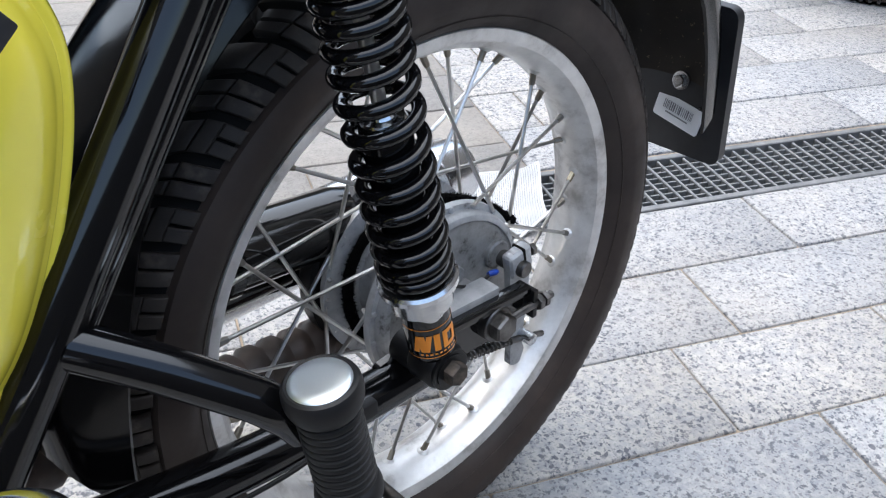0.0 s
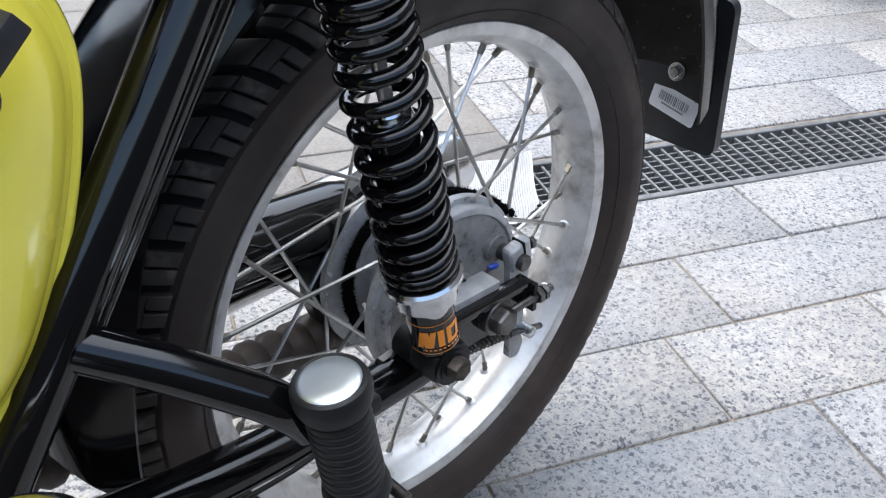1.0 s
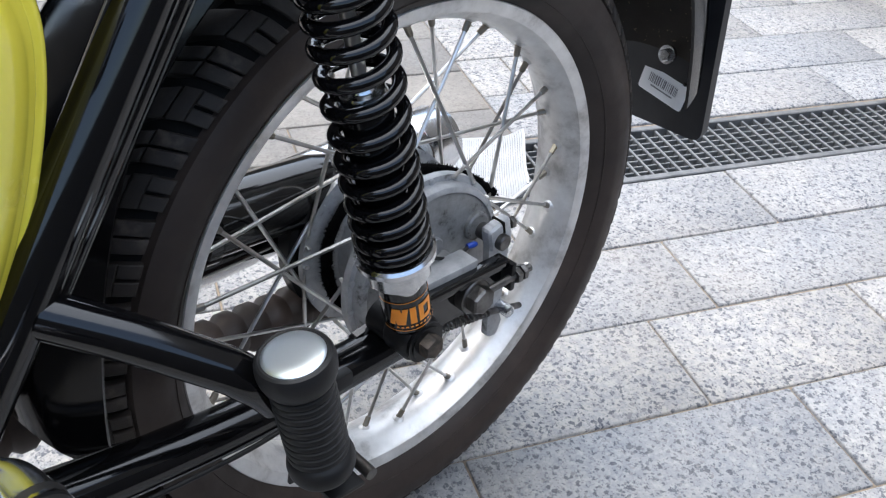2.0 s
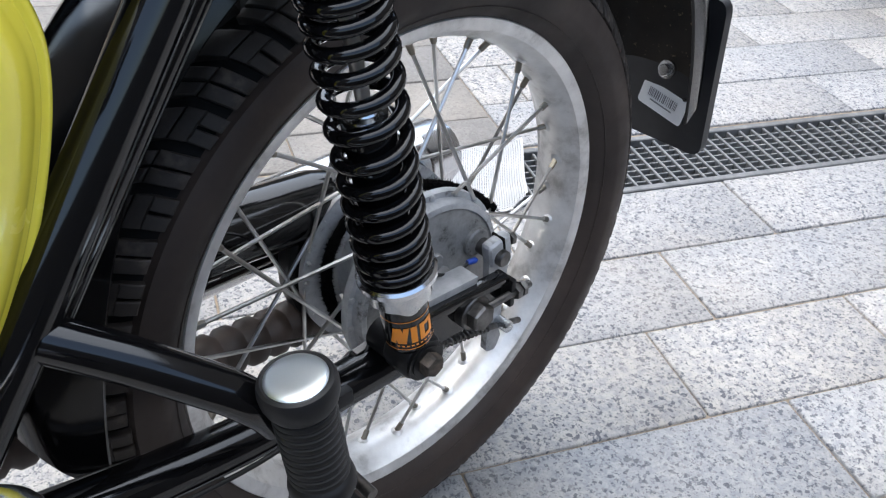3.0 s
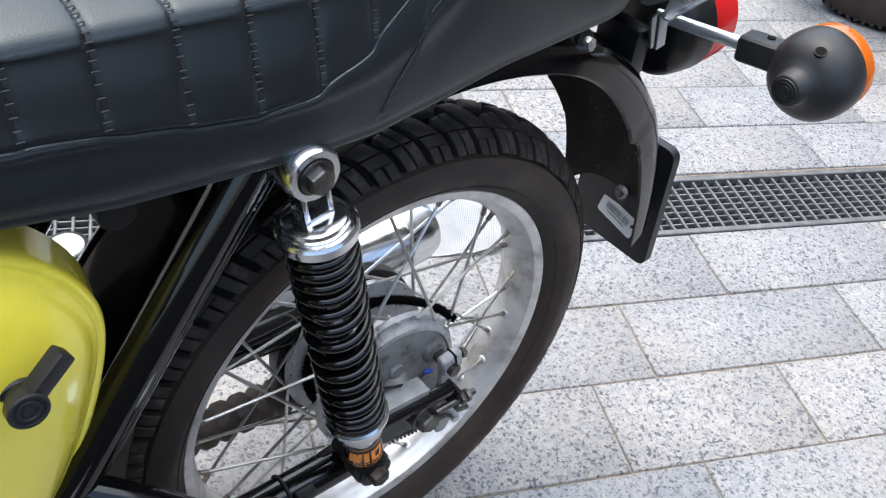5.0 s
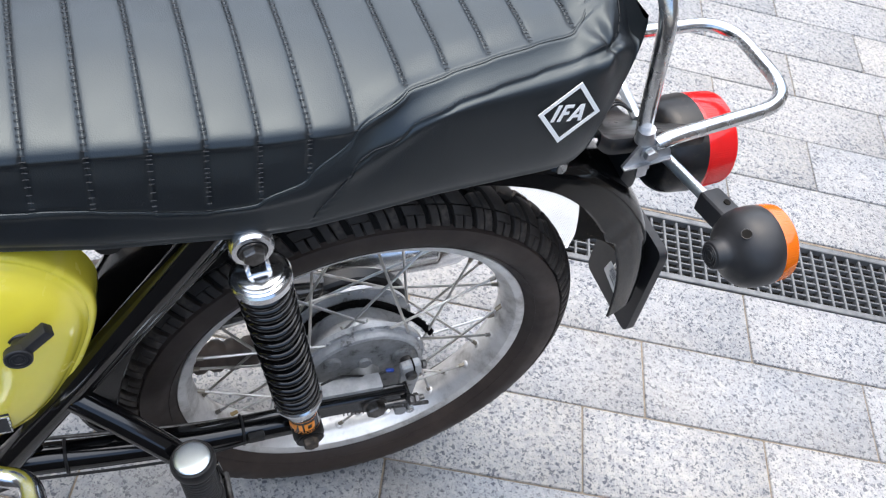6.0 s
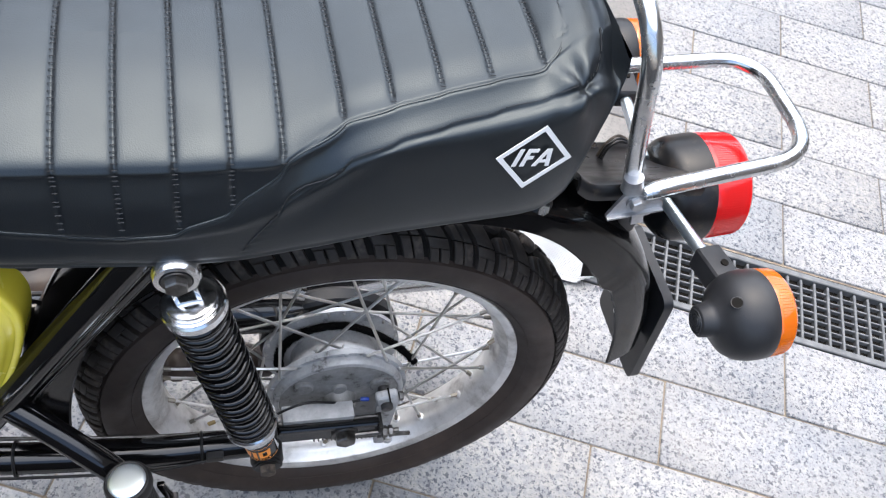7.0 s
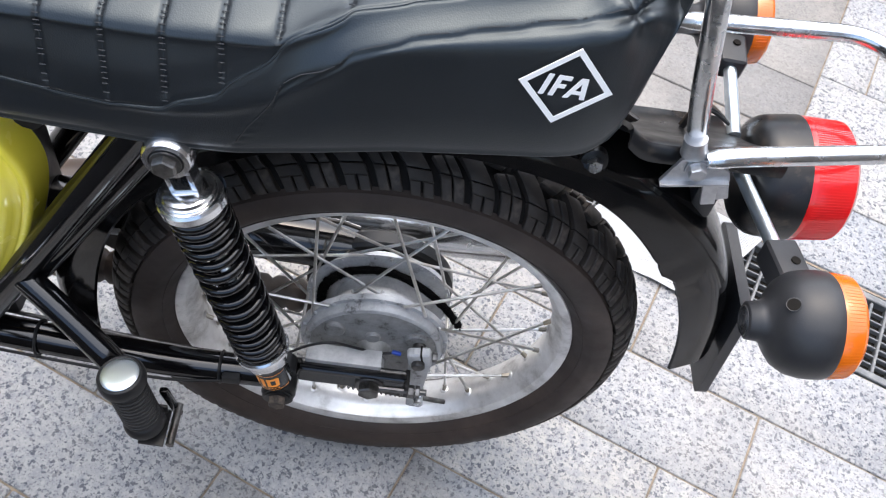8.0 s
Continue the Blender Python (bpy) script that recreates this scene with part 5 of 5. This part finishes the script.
    for sgn in (-1, 1):
        part("emblem_border", box((0.06, 0.001, 0.0016), pose(-0.395, -0.1262, 0.172 + sgn * 0.0125)), M_zinc, ob)
        part("emblem_border", box((0.0016, 0.001, 0.025), pose(-0.395 + sgn * 0.0292, -0.1262, 0.172)), M_zinc, ob)


def kick_lever():
    arm = smooth_path([(-0.52, -0.14, 0.05), (-0.45, -0.146, 0.098), (-0.40, -0.151, 0.133), (-0.372, -0.157, 0.132), (-0.359, -0.169, 0.134), (-0.356, -0.186, 0.133), (-0.356, -0.195, 0.133)], 6)
    ob = part("kick_lever", tube(arm, [0.0095] * (len(arm) - 14) + [0.0095 + 0.0003 * i for i in range(14)], 18), M_chrome, bike, "bright curved kick lever with ribbed rubber")
    prof = []
    for i in range(8):
        a = 0.008 * i
        prof += [(a, 0.0112), (a + 0.001, 0.0128), (a + 0.0062, 0.0128), (a + 0.0072, 0.0112)]
    part("lever_rubber", lathe(prof, (-0.356, -0.187, 0.133), (0.0, -1, -0.03), 28), M_rubber, ob, angle=30)


def exhaust():
    """Silencer on the far side: black front half, bright tail."""
    y, z = 0.165, -0.022
    o = Vector((-0.585, y + 0.006, z - 0.030))
    d = Vector((0.80, 0.0, 0.016))
    body = part("silencer", lathe([(0.0, 0.018), (0.12, 0.022), (0.24, 0.040), (0.30, 0.0425), (0.415, 0.0425), (0.42, 0.0445), (0.436, 0.0445), (0.44, 0.0425)], o, d, 48), M_exhaust, bike, "exhaust silencer with black body and bright tail")
    part("tail_cap", lathe([(0.436, 0.0415), (0.745, 0.0415), (0.748, 0.0425), (0.753, 0.0425), (0.756, 0.0415), (0.785, 0.040), (0.80, 0.034), (0.806, 0.024), (0.806, 0.018)], o, d, 48), M_chrome, body, "bright polished tail")


def chain_cover():
    """Black chain case at the sprocket with two ribbed rubber tubes running forward."""
    case = part("chain_case", lathe([(0.031, 0.05), (0.034, 0.080), (0.038, 0.0835), (0.052, 0.0835), (0.058, 0.079), (0.060, 0.02)], (0, 0, 0), (0, 1, 0), 48), M_satin, bike, "black round chain case at the sprocket")
    prof = []
    n = 17
    a0, a1 = Vector((-0.045, 0.048, -0.058)), Vector((-0.40, 0.048, -0.03))
    L = (a1 - a0).length
    for i in range(n):
        a = L * i / n
        h = L / n
        prof += [(a, 0.0165), (a + h * 0.25, 0.0205), (a + h * 0.7, 0.0205), (a + h * 0.95, 0.0165)]
    part("chain_bellows", lathe(prof, a0, a1 - a0, 24), M_bellows, case, "ribbed brown rubber chain tube", angle=60)
    part("chain_tube", lathe([(0, 0.024), (0.02, 0.028), (0.115, 0.028), (0.118, 0.031), (0.128, 0.031), (0.131, 0.028), (0.36, 0.028)], (-0.03, 0.05, 0.052), (-1, 0, 0.07), 32), M_enamel, case, "smooth black chain tube")


def tail_lamp():
    d = Vector((1, 0, 0.06)).normalized()
    o = Vector((0.277, MID, 0.3045))
    body = part("tail_lamp", lathe([(0.016, 0.02), (0.0165, 0.036), (0.019, 0.0425), (0.024, 0.0480), (0.030, 0.0515), (0.036, 0.0528), (0.057, 0.0545), (0.060, 0.0545), (0.060, 0.045)], o, d, 64), M_shell, bike, "round tail lamp with dusty black body and red lens")
    lens = [(0.058, 0.0522), (0.064, 0.0535), (0.097, 0.0515), (0.1005, 0.048), (0.102, 0.040), (0.1025, 0.0)]
    part("red_lens", lathe(lens, o, d, 64), M_red, body, "ribbed red lens")
    rib = bmesh.new()
    _, u, v = axes_for(d)
    for i in range(130):
        a = math.tau * i / 130
        r = u * math.cos(a) + v * math.sin(a)
        tube([o + d * 0.065 + r * 0.0532, o + d * 0.0965 + r * 0.0512], 0.0006, 4, rib)
    tagged(part("lens_ribs", rib, M_red, body), kind="stuff")
    part("lens_foot", box((0.012, 0.03, 0.012), pose(0.357, MID, 0.256, 0, -4), 0.004), M_red, body)
    # carrier between seat and lamp
    bm = bmesh.new()
    side_line = smooth_path([(-0.086, 0.382, 0), (-0.0855, 0.392, 0), (-0.078, 0.3965, 0), (-0.05, 0.376, 0), (-0.01, 0.343, 0), (0.03, 0.318, 0), (0.05, 0.312, 0)], 4)
    grid = []
    for x in np.linspace(0.164, 0.285, 22):
        lift = 0.012 * max(0.0, (0.186 - x) / 0.022) ** 2
        grid.append([bm.verts.new((x, p.x, p.y + lift)) for p in side_line])
    for p, q in zip(grid, grid[1:]):
        for j in range(len(p) - 1):
            bm.faces.new((p[j], p[j + 1], q[j + 1], q[j]))
    bmesh.ops.recalc_face_normals(bm, faces=bm.faces)
    bmesh.ops.solidify(bm, geom=bm.faces[:], thickness=0.004)
    car = part("lamp_carrier", bm, M_shell, bike, "black moulded lamp carrier")
    part("lamp_bracket", box((0.022, 0.05, 0.05), pose(0.266, MID, 0.295), 0.004), M_plastic, car)
    # two bent tabs that hang from the rail's bracket
    for x, y, z, lean in ((0.2510, -0.060, 0.334, 14), (0.268, -0.042, 0.322, 20)):
        part("bracket_strap", box((0.012, 0.004, 0.036), pose(x, y, z, 0, -lean), 0.0012, seg=2), M_dull, car, "folded zinc strap")
    for i, (off, mat) in enumerate(((0.0, M_rubber), (0.004, M_rubber), (0.008, M_rust))):
        w = smooth_path([(0.238, 0.010 + off, 0.326), (0.245, 0.014 + off, 0.344 - 0.5 * off), (0.260, 0.018 + off, 0.345), (0.281, 0.018, 0.332)], 8)
        part("lamp_wire", tube(w, 0.0014, 6), mat, car)


def indicator(side):
    sy = -side
    lean = Vector((-0.002, 0.003, 0)) if side > 0 else Vector((-0.007, -0.012, 0))
    c = Vector((0.3025, MID + 0.176 * sy, 0.338)) + lean
    ax = Vector((1, 0, 0.08)).normalized()
    prof = [(-0.047, 0.0), (-0.047, 0.0120), (-0.0455, 0.0138), (-0.036, 0.0148), (-0.031, 0.0175), (-0.027, 0.0245), (-0.021, 0.0320), (-0.012, 0.0370), (-0.002, 0.0390), (0.007, 0.0395), (0.0158, 0.0392), (0.0178, 0.0382), (0.0178, 0.03)]
    prof = [(0.88 * q, r) for q, r in prof]
    body = part("indicator", lathe(prof, c, ax, 56), M_plastic, bike, "round black turn indicator with amber lens", angle=50)
    lens = [(0.0155, 0.0374), (0.0195, 0.0386), (0.034, 0.0372), (0.0372, 0.0345), (0.0385, 0.027), (0.039, 0.0)]
    lens = [(0.88 * q, r) for q, r in lens]
    part("amber_lens", lathe(lens, c, ax, 56), M_amber, body, "amber lens")
    rib = bmesh.new()
    _, u, v = axes_for(ax)
    for i in range(90):
        a = math.tau * i / 90
        r = u * math.cos(a) + v * math.sin(a)
        tube([c + ax * 0.0175 + r * 0.0383, c + ax * 0.0297 + r * 0.0370], 0.0004, 4, rib)
    tagged(part("lens_ribs", rib, M_amber, body), kind="stuff")
    for r in (0.0105, 0.0075, 0.0045):
        part("moulded_ring", tube([c - ax * 0.0415 + (u * math.cos(a) + v * math.sin(a)) * r for a in (math.tau * i / 28 for i in range(28))], 0.0008, 5, closed=True), M_plastic, body)
    # drain hole: a near-black disc coloured for its shade, with a lip
    hn = Vector((-0.52, 0.2 * sy, 1)).normalized()
    hp = c - ax * 0.0175 + (hn - ax * hn.dot(ax)).normalized() * 0.0319
    _, hu, hv = axes_for(hn)
    part("hole", lathe([(-0.004, 0.0046), (0.0017, 0.0046)], hp, hn, 16), M_recess_shade, body)
    part("hole_lip", tube([hp + hn * 0.0012 + (hu * math.cos(a) + hv * math.sin(a)) * 0.0048 for a in (math.tau * i / 20 for i in range(20))], 0.0006, 6, closed=True), M_plastic, body)
    root, tip = Vector((0.285, MID + 0.040 * sy, 0.3315)), Vector((0.295, MID + 0.1005 * sy, 0.3365)) + lean
    d = (tip - root).normalized()
    part("stem", tube([root - d * 0.02, tip + d * 0.016], 0.0060, 16), M_cap, body, "bright metal stem")
    sock = tip + d * 0.029
    q = d.to_track_quat("Z", "Y").to_matrix().to_4x4()
    part("socket", box((0.026, 0.024, 0.044), Matrix.Translation(sock) @ q, 0.005, seg=3), M_plastic, body)
    # dark disc that draws the shade in the socket's hole
    part("socket_hole_disc", lathe([(-0.001, 0.0036), (0.0012, 0.0036)], sock + Vector((0.003, 0, 0.0120)), (0.05, 0, 1), 12), M_recess_shade, body)


def rear_rack():
    """Bright tube hoop over the seat's back and a loop round the lamp."""
    hoop = filleted([(0.2125, -0.0815, 0.402), (0.1965, -0.0868, 0.455), (0.1705, -0.089, 0.570), (0.1705, 0.066, 0.570), (0.1965, 0.064, 0.455), (0.2125, 0.059, 0.402)], 0.055, 8)
    ob = part("grab_rail", tube(hoop, 0.0078, 18), M_zinc, bike, "bright galvanised grab rail behind the seat")
    loop = filleted([(0.218, -0.097, 0.4015), (0.237, -0.0935, 0.405), (0.394, -0.070, 0.412), (0.396, 0.066, 0.409), (0.237, 0.0580, 0.405), (0.218, 0.060, 0.4015)], 0.048, 8)
    n = len(loop)
    rad = [0.0075] * n
    rad[0] = rad[-1] = 0.0055
    part("lamp_guard", tube(loop, rad, 18), M_zinc, bike, "bright galvanised loop round the tail lamp")
    for s in (-1, 1):
        foot = prism(rounded([(-0.0225, -0.0195), (0.0285, -0.0095), (0.025, -0.0005), (0.0075, 0.0105), (-0.013, 0.0075)], 0.002), (0.2145, MID + 0.0825 * s, 0.3925), (1, 0, 0), (0, 0, 1), (0, 0.003 * s, 0))
        ft = part("rail_foot", foot, M_dull, bike, "folded galvanised bracket with a bolt")
        part("foot_flange", box((0.05, 0.007, 0.0022), pose(0.2172, MID + 0.0862 * s, 0.3785, 0, -11), 0.0008), M_dull, ft)
        b = lathe([(0.003, 0.0088), (0.005, 0.0088)], (0.2145, MID + 0.0825 * s, 0.3925), (0, s, 0), 20)
        hexagon((0.2145, MID + 0.0875 * s, 0.3925), (0, s, 0), 0.0068, 0.0055, b)
        part("foot_bolt", b, M_dull, ft)
        part("tube_collar", lathe([(-0.006, 0.0102), (-0.004, 0.0092), (0.008, 0.0084)], (0.2085, MID + 0.0785 * s, 0.408), (-0.25, 0, 1), 18), M_dull, ft)


tyre()
rear_wheel()
for side in (1, -1):
    shock(side)
    footrest(side)
    indicator(side)
frame_tubes()
swing_arm()
brake_linkage()
mudguard()
number_plate_holder()
seat()
side_cover()
kick_lever()
exhaust()
chain_cover()
tail_lamp()
rear_rack()

# ---- other things ----


def perforated_mat():
    """A thin white perforated mat that lies across the drain, slightly rippled."""
    a, b = Vector((0.50, 0.252, 0)), Vector((0.645, 0.398, 0))
    ex = (b - a).normalized()
    ey = Vector((-0.8976, 0.442, 0))
    lx, ly, cell = 0.206, 0.24, 0.0039
    nx, ny = int(lx / cell), int(ly / cell)
    verts, faces, seen = [], [], {}

    def vert(x, y):
        key = (round(x, 6), round(y, 6))
        if key not in seen:
            p = a + ex * x + ey * y
            z = 0.006 + 0.004 * math.sin(x * 46 + y * 9) * math.cos(y * 21) + 0.003 * noise.noise(Vector((x * 20, y * 20, 0)))
            z += 0.010 * math.exp(-(y / 0.022) ** 2)
            seen[key] = len(verts)
            verts.append((p.x, p.y, max(z, 0.0025)))
        return seen[key]
    for i in range(nx):
        for j in range(ny):
            cx, cy = (i + 0.5) * cell, (j + 0.5) * cell
            if cx + cy < 0.024 + 0.004 * noise.noise(Vector((cx * 90, 0, 0))):
                continue        # the worn corner
            h, r = cell / 2, cell * (0.26 if 0 < i < nx - 1 and 0 < j < ny - 1 else 0.05)
            out = [vert(cx + sx * h, cy + sy * h) for sx, sy in ((1, 0), (1, 1), (0, 1), (-1, 1), (-1, 0), (-1, -1), (0, -1), (1, -1))]
            inn = [vert(cx + r * math.cos(w), cy + r * math.sin(w)) for w in (math.tau * q / 8 for q in range(8))]
            for q in range(8):
                faces.append((out[q], out[(q + 1) % 8], inn[(q + 1) % 8], inn[q]))
    me = bpy.data.meshes.new("perforated_mat")
    me.from_pydata(verts, [], faces)
    me.materials.append(M_mat)
    ob = new("perforated_mat", me)
    md = ob.modifiers.new("thickness", "SOLIDIFY")
    md.thickness = 0.0012
    tagged(ob, "white perforated plastic mat lying over the drain", "mat")


def far_wheel():
    """The front wheel of another parked vehicle."""
    root = tagged(new("parked_vehicle_wheel"), "dark tyre of another vehicle parked on the paving", "wheel")
    root.matrix_basis = pose(2.03, 0.455, 0, 0, 0, -69)
    R, w = 0.29, 0.065
    prof = [(-0.045, 0.17), (-0.06, 0.19), (-w, 0.225), (-0.062, 0.258), (-0.05, 0.278), (-0.025, 0.288), (0, R), (0.025, 0.288), (0.05, 0.278), (0.062, 0.258), (w, 0.225), (0.06, 0.19), (0.045, 0.17)]
    part("tyre", lathe(prof, (0, 0, R), (0, 1, 0), 96, caps=False), M_side, root, up=False)
    bm = bmesh.new()
    for i in range(80):
        a = math.tau * i / 80
        for s in (-1, 1):
            p = [Vector((r * math.cos(a + t), s * y, R + r * math.sin(a + t))) for r, y, t in ((0.292, 0.012, 0), (0.289, 0.03, 0.02), (0.2775, 0.053, 0.03))]
            tube(p, 0.006, 5, bm)
    tagged(part("tread", bm, M_tread, root, up=False), kind="stuff")
    part("rim", lathe([(-0.047, 0.172), (-0.05, 0.165), (-0.03, 0.155), (-0.02, 0.06), (-0.04, 0.03), (-0.04, 0.0)], (0, 0, R), (0, 1, 0), 48, caps=False), M_cast, root, up=False)
    part("hub", lathe([(-0.045, 0.03), (0.045, 0.03)], (0, 0, R), (0, 1, 0), 24), M_satin, root, up=False)


perforated_mat()
far_wheel()
paving()
